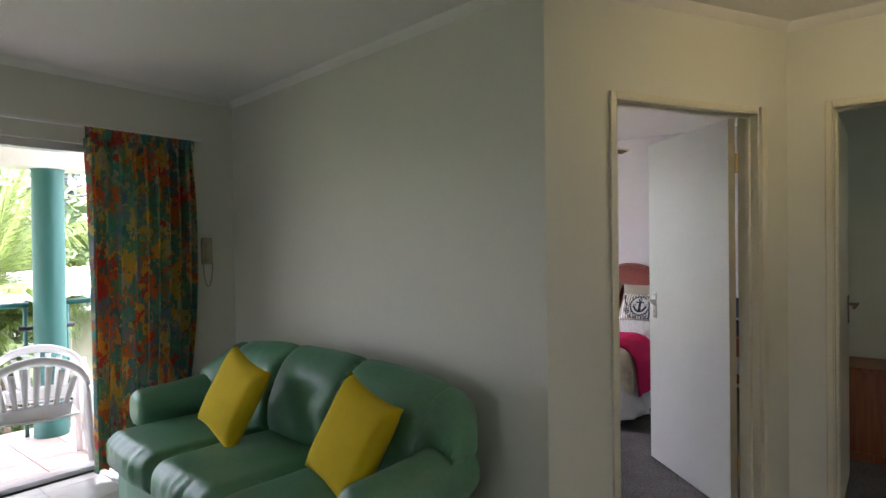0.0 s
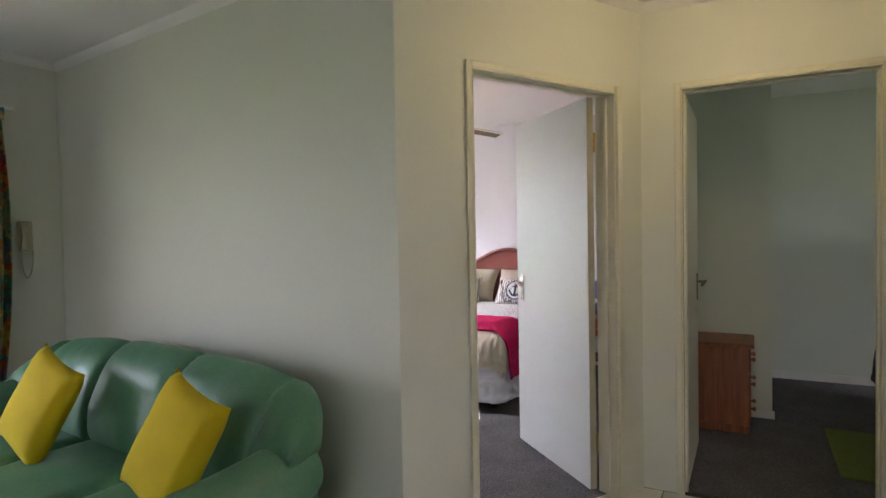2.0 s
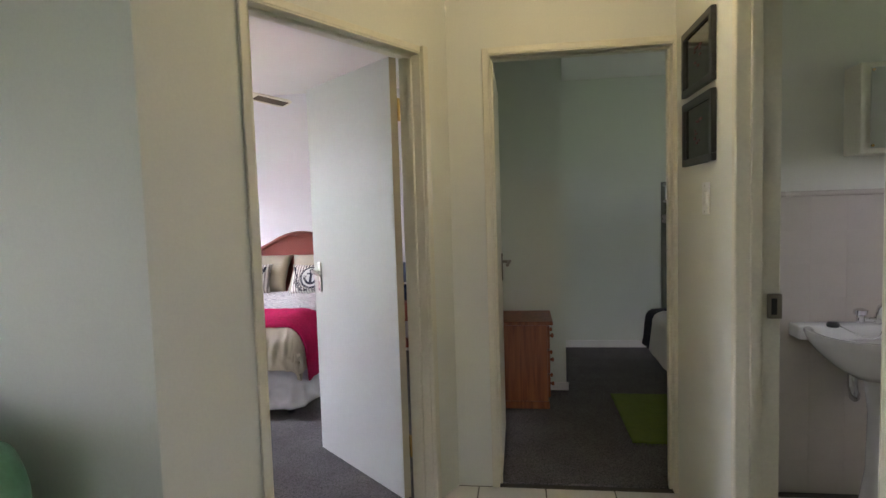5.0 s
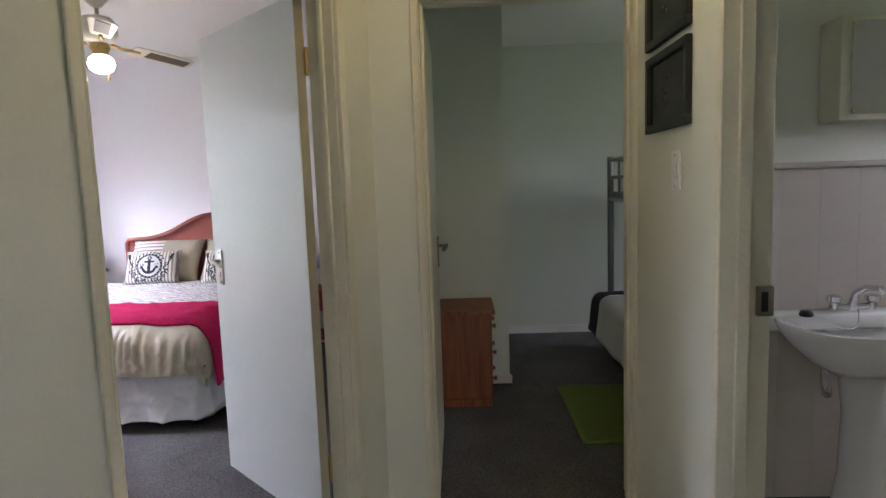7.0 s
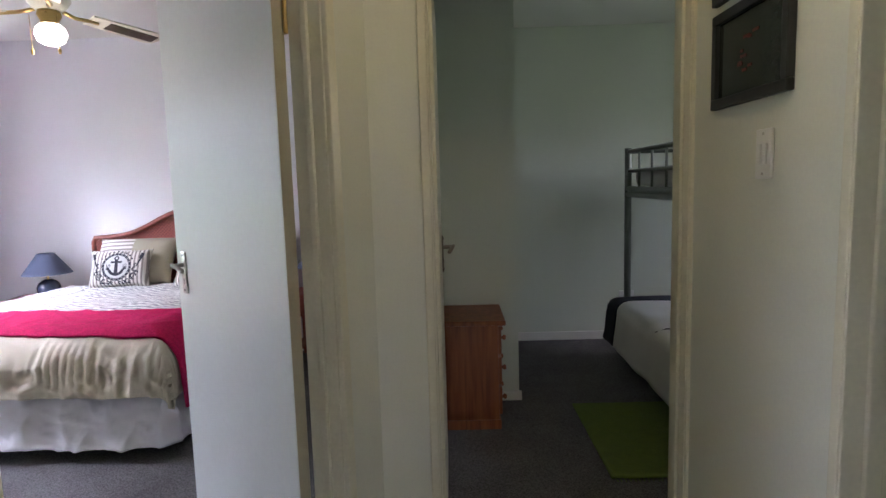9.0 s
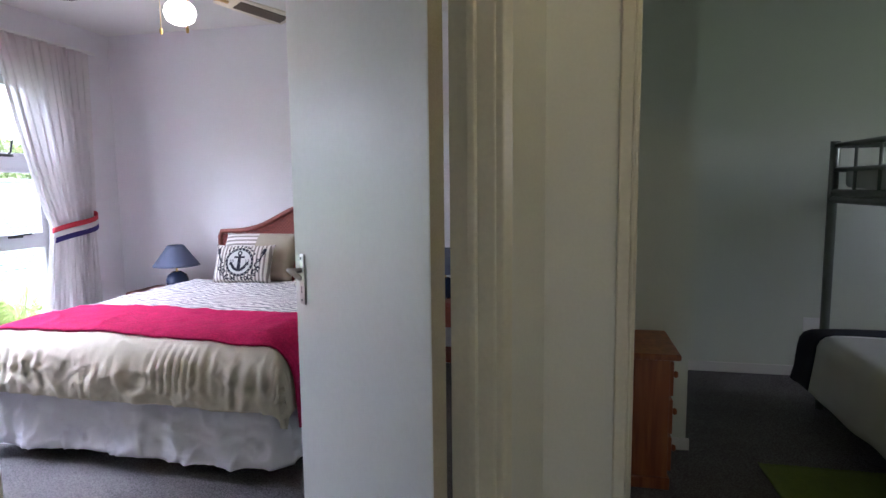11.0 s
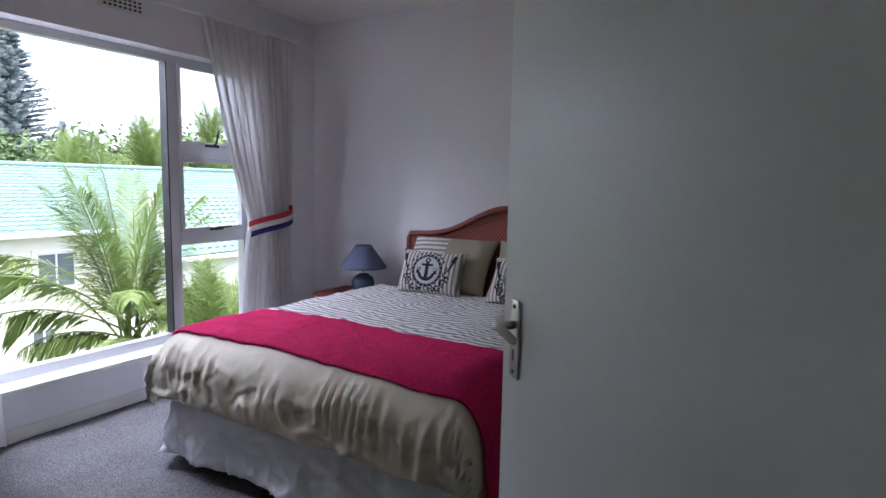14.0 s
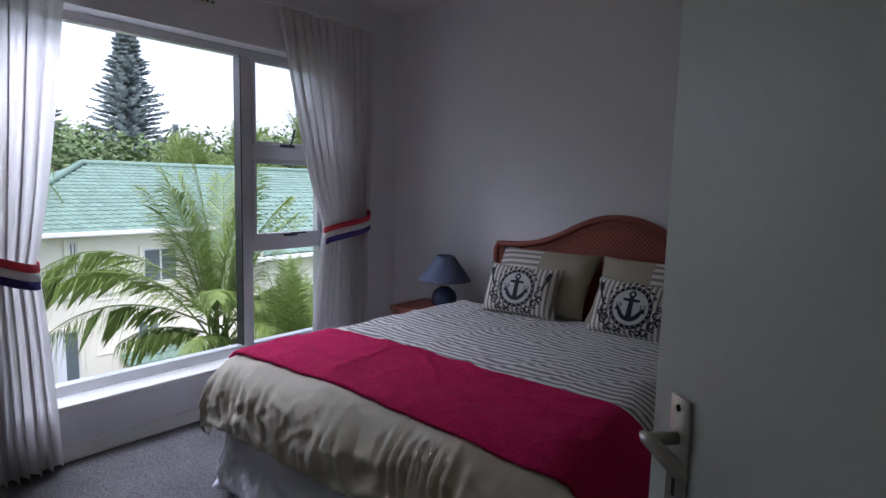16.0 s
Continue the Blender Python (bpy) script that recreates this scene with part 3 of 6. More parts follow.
def picture(y0, y1, z0, z1):
    e = thing("picture_frame", "black framed dark print under glass on the hall wall", "picture", "pictures in the hall")
    x = HALLX
    bm = bmesh.new()
    w = 0.028
    for a in ((y0, y1, z0, z0 + w), (y0, y1, z1 - w, z1), (y0, y0 + w, z0 + w, z1 - w), (y1 - w, y1, z0 + w, z1 - w)):
        box(bm, x - 0.02, x - 0.0005, *a, bevel=0.003)
    part("frame", bm, M_BLACK, e)
    bm = bmesh.new()
    box(bm, x - 0.009, x - 0.001, y0 + w, y1 - w, z0 + w, z1 - w)
    part("print", bm, M_DARKGLASS, e, "dark print with small red marks")
    cy, cz = (y0 + y1) / 2, (z0 + z1) / 2
    for k in range(9):
        bm = bmesh.new()
        a = random.uniform(-0.06, 0.06)
        b = random.uniform(-0.045, 0.045)
        s = random.uniform(0.006, 0.016)
        box(bm, x - 0.0105, x - 0.0095, cy + a - s, cy + a + s, cz + b - 0.0035, cz + b + 0.0035)
        part("red_mark", bm, M_MARK, e)


picture(2.858, 3.242, 1.777, 2.035)
picture(2.856, 3.236, 1.494, 1.750)

e = thing("light_switch", "white plastic rocker light switch plate", "light switch")
bm = bmesh.new()
box(bm, HALLX - 0.009, HALLX - 0.0005, 2.93, 3.0, 1.30, 1.42, bevel=0.003)
part("plate", bm, M_WHITEPL, e)
bm = bmesh.new()
box(bm, HALLX - 0.014, HALLX - 0.008, 2.945, 2.961, 1.335, 1.385, bevel=0.002)
box(bm, HALLX - 0.014, HALLX - 0.008, 2.967, 2.983, 1.335, 1.385, bevel=0.002)
part("rocker", bm, M_WHITEPL, e)
for z in (1.312, 1.408):
    bm = bmesh.new()
    box(bm, HALLX - 0.0105, HALLX - 0.0085, 2.962, 2.968, z - 0.003, z + 0.003)
    part("screw", bm, M_STEEL, e)

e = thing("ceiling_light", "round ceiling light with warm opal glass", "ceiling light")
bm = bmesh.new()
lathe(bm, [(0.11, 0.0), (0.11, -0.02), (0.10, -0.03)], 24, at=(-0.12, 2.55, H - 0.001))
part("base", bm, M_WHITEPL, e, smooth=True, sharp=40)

# ---- lounge: sofa ----


def cushion_point(u, v, w, h, t, side, sag=0.0):
    """One face of a stuffed square cushion, x across, z up, y out."""
    x, z = (u - 0.5) * 2, (v - 0.5) * 2
    edge = (1 - abs(x) ** 3.2) * (1 - abs(z) ** 3.2)
    pinch = 1 - 0.10 * (1 - abs(x) ** 2) * abs(z) ** 4
    pinch2 = 1 - 0.10 * (1 - abs(z) ** 2) * abs(x) ** 4
    d = side * t / 2 * max(0.0, edge) ** 0.42
    return Vector((x * w / 2 * pinch2, d + 0.006 * fnoise(x * 2.2, z * 2.2, t * 9) * edge, z * h / 2 * pinch))


def cushion(parent, name, w, h, t, mat, m, n=14, label=""):
    bm = bmesh.new()
    for side in (-1, 1):
        grid(bm, n, n, lambda u, v: m @ cushion_point(u, v, w, h, t, side))
    bmesh.ops.remove_doubles(bm, verts=bm.verts, dist=0.0008)
    return part(name, bm, mat, parent, label, smooth=True)


def soft_block(bm, x0, x1, y0, y1, z0, z1, r, puff=0.0, seed=0.0, cuts=9, gather_=0.0):
    """A padded block: a bevelled box whose faces swell."""
    n0 = len(bm.verts)
    b2 = bmesh.new()
    bmesh.ops.create_cube(b2, size=1)
    bmesh.ops.subdivide_edges(b2, edges=b2.edges[:], cuts=cuts, use_grid_fill=True)
    c = Vector(((x0 + x1) / 2, (y0 + y1) / 2, (z0 + z1) / 2))
    hs = Vector(((x1 - x0) / 2, (y1 - y0) / 2, (z1 - z0) / 2))
    table = {}
    for v in b2.verts:
        p = v.co * 2
        q = Vector((p.x * hs.x, p.y * hs.y, p.z * hs.z))
        inner = Vector([max(-(h - r), min(h - r, k)) for h, k in zip(hs, q)])
        d = q - inner
        if d.length > 1e-6:
            q = inner + d.normalized() * r
        sw = (1 - p.x ** 2) * (1 - p.y ** 2) + (1 - p.y ** 2) * (1 - p.z ** 2) + (1 - p.x ** 2) * (1 - p.z ** 2)
        q += q.normalized() * puff * sw * 0.8
        q += Vector((0, 0, 0.006)) * fnoise(q.x * 5 + seed, q.y * 5, q.z * 5)
        if gather_ and p.y < -0.55:
            q.y += gather_ * math.sin(q.x * 95 + 4 * fnoise(q.x * 9 + seed, q.z * 6)) * min(1.0, (-0.55 - p.y) * 3) * (0.5 + fnoise(q.x * 4, q.z * 9, seed))
        table[v.index] = bm.verts.new(c + q)
    for f in b2.faces:
        bm.faces.new([table[v.index] for v in f.verts])
    b2.free()


sofa = thing("sofa", "green leather three-seat sofa with rounded back and rolled arms", "sofa", at=pose(-2.475, 1.62, 0, 0, 0, -4.5))
bm = bmesh.new()
soft_block(bm, -0.93, 0.93, -0.38, 0.36, 0.05, 0.30, 0.03)
part("base", bm, M_LEATHER, sofa, smooth=True)
for i in range(3):
    bm = bmesh.new()
    soft_block(bm, -0.885 + i * 0.59, -0.297 + i * 0.59, -0.45, 0.22, 0.25, 0.455, 0.075, 0.022, i * 3.1, 27, 0.010)
    part("seat_cushion", bm, M_LEATHER, sofa, smooth=True)

# the padded back: one profile swept along the back and round both corners; rows of reach to the front, height
BACK = [(0.16, 0.38), (0.225, 0.44), (0.245, 0.53), (0.225, 0.63), (0.185, 0.73), (0.125, 0.815), (0.04, 0.86), (-0.035, 0.84), (-0.075, 0.77), (-0.085, 0.6), (-0.08, 0.3), (-0.08, 0.05)]


def back_profile(v):
    k = min(len(BACK) - 2, int(v * (len(BACK) - 1)))
    f = v * (len(BACK) - 1) - k
    p0, p1, p2, p3 = (Vector(BACK[max(0, min(len(BACK) - 1, k + o))]) for o in (-1, 0, 1, 2))
    return 0.5 * ((2 * p1) + (p2 - p0) * f + (2 * p0 - 5 * p1 + 4 * p2 - p3) * f * f + (3 * p1 - p0 - 3 * p2 + p3) * f ** 3)


def padded_lobe(place, seed, tuck=False):
    """One stuffed section between two seams; place(u) gives the back line, the way to the front, the crest's share and the depth's share."""
    bm = bmesh.new()

    def f(u, v):
        base, ahead, high, deep = place(u)
        d, z = back_profile(v)
        seam = 1 - abs(2 * u - 1) ** 5
        soft = math.sqrt(max(0.0, seam))
        pad = 0.045 * (1 - soft) * min(1.0, max(0.0, 9 - v * 11) / 3)
        z = z if z < 0.42 else 0.42 + (z - 0.42) * high - pad * 0.8 * max(0.0, (z - 0.6) / 0.26)
        d = d * (deep if d > 0 else 1.0) - pad * (1 if d > 0 else 0)
        wrinkle = 0.007 * fnoise(u * 3 + seed, v * 9, seed) + 0.006 * (1 - 2 * abs(fnoise(u * 2.5 + v * 5 + seed, v * 4 - u * 3, 3))) ** 5 * soft
        if tuck and d < 0 and z < 0.6:
            d += 0.12 * min(1.0, (0.6 - z) / 0.12)
        return Vector((base[0] + ahead[0] * (d + wrinkle), base[1] + ahead[1] * (d + wrinkle), z + 0.4 * wrinkle))
    grid(bm, 22, 44, f)
    for uu in (0, 1):
        rim = [bm.verts.new(f(uu, k / 22)) for k in range(23)]
        bm.faces.new(rim if uu else rim[::-1])
    bmesh.ops.remove_doubles(bm, verts=bm.verts, dist=0.0006)
    return bm


def crest_share(x):
    return 1.03 - 0.13 * (abs(x) / 0.9) ** 2.6


for i in range(3):
    part("back_cushion", padded_lobe(lambda u: ((-0.84 + 0.56 * (i + u), 0.36), (0, -1), crest_share(-0.84 + 0.56 * (i + u)), 1.0), i * 2.7), M_LEATHER, sofa, smooth=True, sharp=60)
for s in (-1, 1):
    def corner(u):
        k = u if s > 0 else 1 - u
        a = radians(88) * k
        return ((s * (0.84 + 0.145 * math.sin(a)), 0.36 - 0.2 * (1 - math.cos(a)) - 0.05 * k), (-s * math.sin(a), -math.cos(a)), crest_share(0.84) - 0.34 * k ** 1.7, 1 - 0.35 * k)
    part("corner_pad", padded_lobe(corner, 5 + s, True), M_LEATHER, sofa, smooth=True, sharp=60)
bm = bmesh.new()
soft_block(bm, -0.90, 0.90, 0.33, 0.425, 0.05, 0.76, 0.045)
part("back_frame", bm, M_LEATHER, sofa, smooth=True)
for s in (-1, 1):
    bm = bmesh.new()
    soft_block(bm, s * 0.925 - 0.045, s * 0.925 + 0.045, -0.24, 0.30, 0.05, 0.52, 0.02)
    part("arm_panel", bm, M_LEATHER, sofa, smooth=True)
    bm = bmesh.new()
    rows_ = ((-0.275, 0.05), (-0.27, 0.085), (-0.25, 0.10), (-0.21, 0.106), (-0.15, 0.108), (-0.05, 0.11), (0.05, 0.115), (0.2, 0.12), (0.27, 0.1))
    tube(bm, [(s * (0.965 + 0.012 * fnoise(y * 6, s)), y, 0.515 + 0.05 * max(0.0, y + 0.1)) for y, r in rows_], 0.1, 22, radii=[r for y, r in rows_])
    part("arm", bm, M_LEATHER, sofa, smooth=True, sharp=70)
    for y in (-0.3, 0.3):
        bm = bmesh.new()
        lathe(bm, [(0.025, 0.0), (0.032, 0.03), (0.034, 0.055)], 12, at=(s * 0.86, y, 0))
        part("foot", bm, M_BLACK, sofa, smooth=True)

for x, y, z, rot_z, lean, roll_ in ((-2.76, 1.60, 0.655, -10, -24, 12), (-1.83, 1.545, 0.645, -16, -26, 9)):
    e = thing("cushion", "yellow cotton scatter cushion leaning on the sofa", "cushion", "cushions on the sofa", at=pose(x, y, z, lean, roll_, rot_z))
    cushion(e, "cover", 0.44, 0.43, 0.115, M_YELLOW, Matrix())

# ---- lounge: curtain, intercom, sliding door ----


def pleated(bm, y0, y1, z0, z1, x, folds, depth, hem=0.0, nz=24, taper=None, nu=None, skew=0.0, deep=0.0):
    """Hanging cloth along y, with folds that loosen downwards."""
    n = nu or folds * 9

    def f(u, v):
        k = 1.0
        ya, yb = y0, y1
        if taper:
            ya, yb = taper(v)
        y = ya + (yb - ya) * u
        ph = u * folds * 2 * math.pi + 0.7 * math.sin(u * 9) + 0.5 * (1 - v) * math.sin(u * 5 + 1)
        d = depth * (0.55 + 0.45 * (1 - v)) * math.sin(ph) + 0.35 * depth * math.sin(2.3 * ph + 1.3 + 2 * v)
        d += deep * (abs(math.sin(ph / 2 + 0.4 * math.sin(3 * v))) ** 0.6 - 0.6)
        return Vector((x + d + skew * (1 - v), y + 0.35 * depth * math.cos(ph), z0 + (z1 - z0) * v + hem * math.sin(u * 7) * (1 - v)))
    grid(bm, n, nz, f)


e = thing("curtain", "pleated curtain in a colourful painterly flower print", "curtain", at=pose(-4.01, 1.74, 0))
bm = bmesh.new()
pleated(bm, -0.345, 0.345, 0.03, 2.08, 0.0, 9, 0.022, hem=0.012, deep=0.09, nu=200, taper=lambda v: (-0.345 + 0.02 * (1 - v), 0.325 - 0.09 * (1 - v) ** 2 + 0.04 * math.sin(3 * v)))
part("cloth", bm, M_PRINT, e, smooth=True, solid=0.002)
bm = bmesh.new()
pleated(bm, -0.345, 0.345, 2.075, 2.15, 0.0, 22, 0.010, nz=4, nu=160)
part("heading_tape", bm, M_PRINT, e, "pinch-pleated curtain heading", smooth=True, solid=0.004)

e = thing("curtain_rail", "thin white metal curtain rail on the wall", "curtain rail")
bm = bmesh.new()
box(bm, -4.04, -4.015, -1.7, 2.15, 2.145, 2.165, bevel=0.003)
part("track", bm, M_WHITEPL, e)
for y in (-1.5, -0.3, 0.9, 2.0):
    bm = bmesh.new()
    box(bm, -4.119, -4.03, y - 0.01, y + 0.01, 2.15, 2.17, bevel=0.002)
    part("bracket", bm, M_WHITEPL, e)

e = thing("intercom_phone", "off-white wall intercom handset with a looped cord", "intercom")
bm = bmesh.new()
box(bm, FAC + 0.0005, FAC + 0.028, 2.185, 2.265, 1.28, 1.475, bevel=0.008)
part("body", bm, M_IVORY, e, smooth=True, sharp=40)
bm = bmesh.new()
tube(bm, [(FAC + 0.045, 2.21, 1.30), (FAC + 0.05, 2.21, 1.33), (FAC + 0.045, 2.21, 1.38), (FAC + 0.05, 2.21, 1.43), (FAC + 0.045, 2.21, 1.46)], 0.016, 8, radii=[0.018, 0.02, 0.012, 0.02, 0.018])
part("handset", bm, M_IVORY, e, smooth=True)
bm = bmesh.new()
tube(bm, [(FAC + 0.03, 2.19 + 0.035 * (1 - math.cos(a)) , 1.29 - 0.17 * math.sin(a)) for a in (math.pi * k / 14 for k in range(15))], 0.005, 6)
part("cord", bm, M_IVORY, e, smooth=True)

slide = tagged(new("door_sliding"), "open aluminium sliding door to the balcony", "sliding door", kind="structure")
bm = bmesh.new()
for a in ((0.05, 1.95, 2.01, 2.06), (0.05, 1.95, 0.0, 0.03), (0.05, 0.10, 0.03, 2.01), (1.90, 1.95, 0.03, 2.01)):
    box(bm, FAC - 0.13, FAC - 0.04, *a, bevel=0.003)
part("door_frame_rail", bm, M_ALU, slide)
bm = bmesh.new()
for yy in (0.10, 0.74):
    box(bm, FAC - 0.08, FAC - 0.05, yy, yy + 0.06, 0.03, 2.01, bevel=0.002)
box(bm, FAC - 0.08, FAC - 0.05, 0.16, 0.74, 0.03, 0.10, bevel=0.002)
box(bm, FAC - 0.08, FAC - 0.05, 0.16, 0.74, 1.95, 2.01, bevel=0.002)
part("sash", bm, M_ALU, slide)
bm = bmesh.new()
box(bm, FAC - 0.068, FAC - 0.062, 0.16, 0.74, 0.10, 1.95)
part("pane", bm, M_GLASS, slide).visible_shadow = False

# invented window, never in view: its opening lets light reach the hall
win4 = tagged(new("window_4"), "added aluminium lounge window behind the viewer, put in for light", "window", kind="structure")
bm = bmesh.new()
for a in ((-0.2, 0.6, 1.0, 1.04), (-0.2, 0.6, 1.96, 2.0), (-0.2, -0.16, 1.04, 1.96), (0.56, 0.6, 1.04, 1.96)):
    box(bm, a[0], a[1], -3.69, -3.65, a[2], a[3], bevel=0.003)
part("window_frame", bm, M_ALU, win4)

# ---- bedroom window ----
WX0, WX1 = -4.30, -4.24
win = tagged(new("window_1"), "wide aluminium bedroom window with one fixed and three small sashes", "window", kind="structure")
Y0, YM0, YM1, Y1, ZB, ZT = 3.72, 4.915, 4.985, 5.52, 0.27, 2.07
bm = bmesh.new()
for a in ((Y0, Y1, ZT - 0.045, ZT), (Y0, Y1, ZB, ZB + 0.055), (Y0, Y0 + 0.045, ZB + 0.055, ZT - 0.045), (Y1 - 0.04, Y1, ZB + 0.055, ZT - 0.045), (YM0, YM1, ZB + 0.055, ZT - 0.045),
          (YM1, Y1 - 0.04, 1.44, 1.53), (YM1, Y1 - 0.04, 0.89, 0.975)):
    box(bm, WX0, WX1, *a, bevel=0.004)
part("window_frame", bm, M_ALU, win, "grey anodised aluminium window frame")
for a in ((Y0 + 0.045, YM0, ZB + 0.055, ZT - 0.045), (YM1, Y1 - 0.04, 1.53, ZT - 0.045), (YM1, Y1 - 0.04, 0.975, 1.44), (YM1, Y1 - 0.04, ZB + 0.055, 0.89)):
    bm = bmesh.new()
    box(bm, -4.275, -4.270, *a)
    part("pane", bm, M_GLASS, win, "clear glass pane").visible_shadow = False
for a in ((1.53, ZT - 0.045), (0.975, 1.44)):
    bm = bmesh.new()
    z0, z1 = a
    for b in ((YM1, Y1 - 0.04, z0, z0 + 0.022), (YM1, Y1 - 0.04, z1 - 0.022, z1), (YM1, YM1 + 0.022, z0 + 0.022, z1 - 0.022), (Y1 - 0.062, Y1 - 0.04, z0 + 0.022, z1 - 0.022)):
        box(bm, WX1 - 0.02, WX1 + 0.012, *b, bevel=0.003)
    part("sash", bm, M_ALU, win)
bm = bmesh.new()
box(bm, WX0 - 0.004, WX1 + 0.003, YM0 - 0.008, YM0 - 0.0005, ZB + 0.055, ZT - 0.045)
part("rubber_seal", bm, M_BLACK, win, "black rubber glazing seal")
for y, z, up in ((5.22, 1.535, 1), (5.24, 0.985, 0)):
    bm = bmesh.new()
    box(bm, WX1 + 0.010, WX1 + 0.03, y - 0.05, y + 0.05, z - 0.012, z + 0.006, bevel=0.003)
    if up:
        tube(bm, [(WX1 + 0.03, y + 0.01, z), (WX1 + 0.045, y + 0.015, z + 0.02), (WX1 + 0.045, y + 0.035, z + 0.10)], 0.007, 8)
    else:
        tube(bm, [(WX1 + 0.03, y - 0.02, z), (WX1 + 0.045, y, z + 0.008), (WX1 + 0.045, y + 0.1, z + 0.01)], 0.007, 8)
    part("catch", bm, M_BLACK, win, "black window catch")
bm = bmesh.new()
box(bm, FAC - 0.125, FAC + 0.012, Y0 + 0.003, Y1 - 0.003, 0.243, 0.268, bevel=0.006)
part("window_sill", bm, M_SKIRT, win, "white painted window sill")

e = thing("air_vent", "small white slotted air vent above the window", "air vent")
bm = bmesh.new()
box(bm, FAC + 0.0005, FAC + 0.008, 4.45, 4.71, 2.215, 2.305, bevel=0.003)
part("plate", bm, M_SKIRT, e)
for j in range(3):
    for i in range(8):
        bm = bmesh.new()
        box(bm, FAC + 0.0075, FAC + 0.0092, 4.475 + i * 0.028, 4.492 + i * 0.028, 2.232 + j * 0.022, 2.244 + j * 0.022)
        part("slot", bm, M_BLACK, e)


def tied_curtain(name, y_wall, y_in, y_tie0, y_tie1, z_tie, at_y, label):
    """Voile drawn to one side by a tie-back; the outer edge stays at y_wall."""
    e = thing(name, label, "curtain", "bedroom curtains", at=pose(-4.045, at_y, 0))

    def span(v):
        z = 0.02 + 2.28 * v
        if z > z_tie:
            k = ((z - z_tie) / (2.30 - z_tie))
            k = k ** 0.75
            return (y_tie0 + (y_in - y_tie0) * k, y_tie1 + (y_wall - y_tie1) * k ** 0.6)
        k = ((z_tie - z) / z_tie) ** 0.6
        return (y_tie0 + (y_in * 0.35 + y_tie0 * 0.65 - y_tie0) * k, y_tie1 + (y_wall - y_tie1) * k * 0.3)
    bm = bmesh.new()
    pleated(bm, 0, 1, 0.02, 2.30, 0.0, 10, 0.032, nz=44, taper=lambda v: tuple(sorted(span(v))), nu=110, hem=0.008)
    part("cloth", bm, M_SHEER, e, "white voile curtain cloth", smooth=True)
    ya, yb = sorted((y_tie0, y_tie1))
    tie = new("tie_back")
    tie.parent = e
    for nm, mat, lo, hi in (("navy_band", M_VIOLET, -0.055, -0.018), ("white_band", M_LINEN, -0.018, 0.018), ("red_band", M_RED, 0.018, 0.055)):
        bm = bmesh.new()
        slope = 0.09 if y_wall > y_in else -0.09

        def f(u, v):
            a = math.pi * (1.15 * u - 0.075)
            y = (ya + yb) / 2 - math.cos(a) * ((yb - ya) / 2 + 0.02)
            return Vector((0.015 + 0.075 * math.sin(a), y, z_tie + lo + (hi - lo) * v + slope * (y - (ya + yb) / 2) / (yb - ya) + 0.012 * math.sin(a * 2)))
        grid(bm, 22, 2, f)
        part(nm, bm, mat, tie, smooth=True, solid=0.004)
    return e


tied_curtain("curtain", 0.40, -0.36, 0.0, 0.34, 1.03, 5.38, "white voile curtain held back by a red, white and navy band")
tied_curtain("curtain", -0.35, 0.36, 0.18, -0.14, 0.95, 3.62, "white voile curtain held back by a red, white and navy band")
e = thing("curtain_rail", "thin white metal curtain rail above the window", "curtain rail")
bm = bmesh.new()
box(bm, -4.06, -4.035, 3.2, 5.85, 2.30, 2.318, bevel=0.003)
part("track", bm, M_WHITEPL, e)
for y in (3.3, 4.6, 5.8):
    bm = bmesh.new()
    box(bm, -4.119, -4.05, y - 0.008, y + 0.008, 2.305, 2.325, bevel=0.002)
    part("bracket", bm, M_WHITEPL, e)

# ---- bedroom wardrobe ----
wardrobe = thing("built_in_wardrobe", "tall cream built-in wardrobe beside the bedroom door", "wardrobe", at=pose(-1.67, 2.94, 0.003))
bm = bmesh.new()
box(bm, -0.018, 0.0, -0.63, -0.02, 0.0, 2.49, bevel=0.002)
part("side_panel", bm, M_FRAME, wardrobe)
bm = bmesh.new()
box(bm, -1.50, -0.019, -0.45, -0.022, 0.08, 2.49)
part("body", bm, M_FRAME, wardrobe)
bm = bmesh.new()
box(bm, -1.50, -0.019, -0.44, -0.06, 0.0, 0.079)
part("plinth", bm, M_FRAME, wardrobe)
for k in range(3):
    bm = bmesh.new()
    box(bm, -0.50 - 0.495 * k, -0.010 - 0.495 * k, -0.02, 0.0, 0.085, 2.47, bevel=0.003)
    leaf_ = part("door", bm, M_FRAME, wardrobe)
    bm = bmesh.new()
    tube(bm, [(-0.45 - 0.495 * k, 0.001, 1.0), (-0.45 - 0.495 * k, 0.025, 1.01), (-0.45 - 0.495 * k, 0.025, 1.11), (-0.45 - 0.495 * k, 0.001, 1.12)], 0.005, 8)
    part("handle", bm, M_STEEL, leaf_, smooth=True)

# ---- bed ----
BX, BW, BF, BH = -2.535, 0.765, 4.26, 6.0      # middle, half width, foot, head
bed = thing("bed", "double bed base and mattress with a white gathered valance", "bed", at=pose(BX, BF, 0))
bm = bmesh.new()
box(bm, -BW + 0.02, BW - 0.02, 0.03, BH - BF, 0.08, 0.32, bevel=0.02)
part("base", bm, M_BLACK, bed, "dark divan base")
bm = bmesh.new()
box(bm, -BW + 0.01, BW - 0.01, 0.02, BH - BF, 0.322, 0.55, bevel=0.05, segs=4)
part("mattress", bm, M_LINEN, bed, smooth=True)
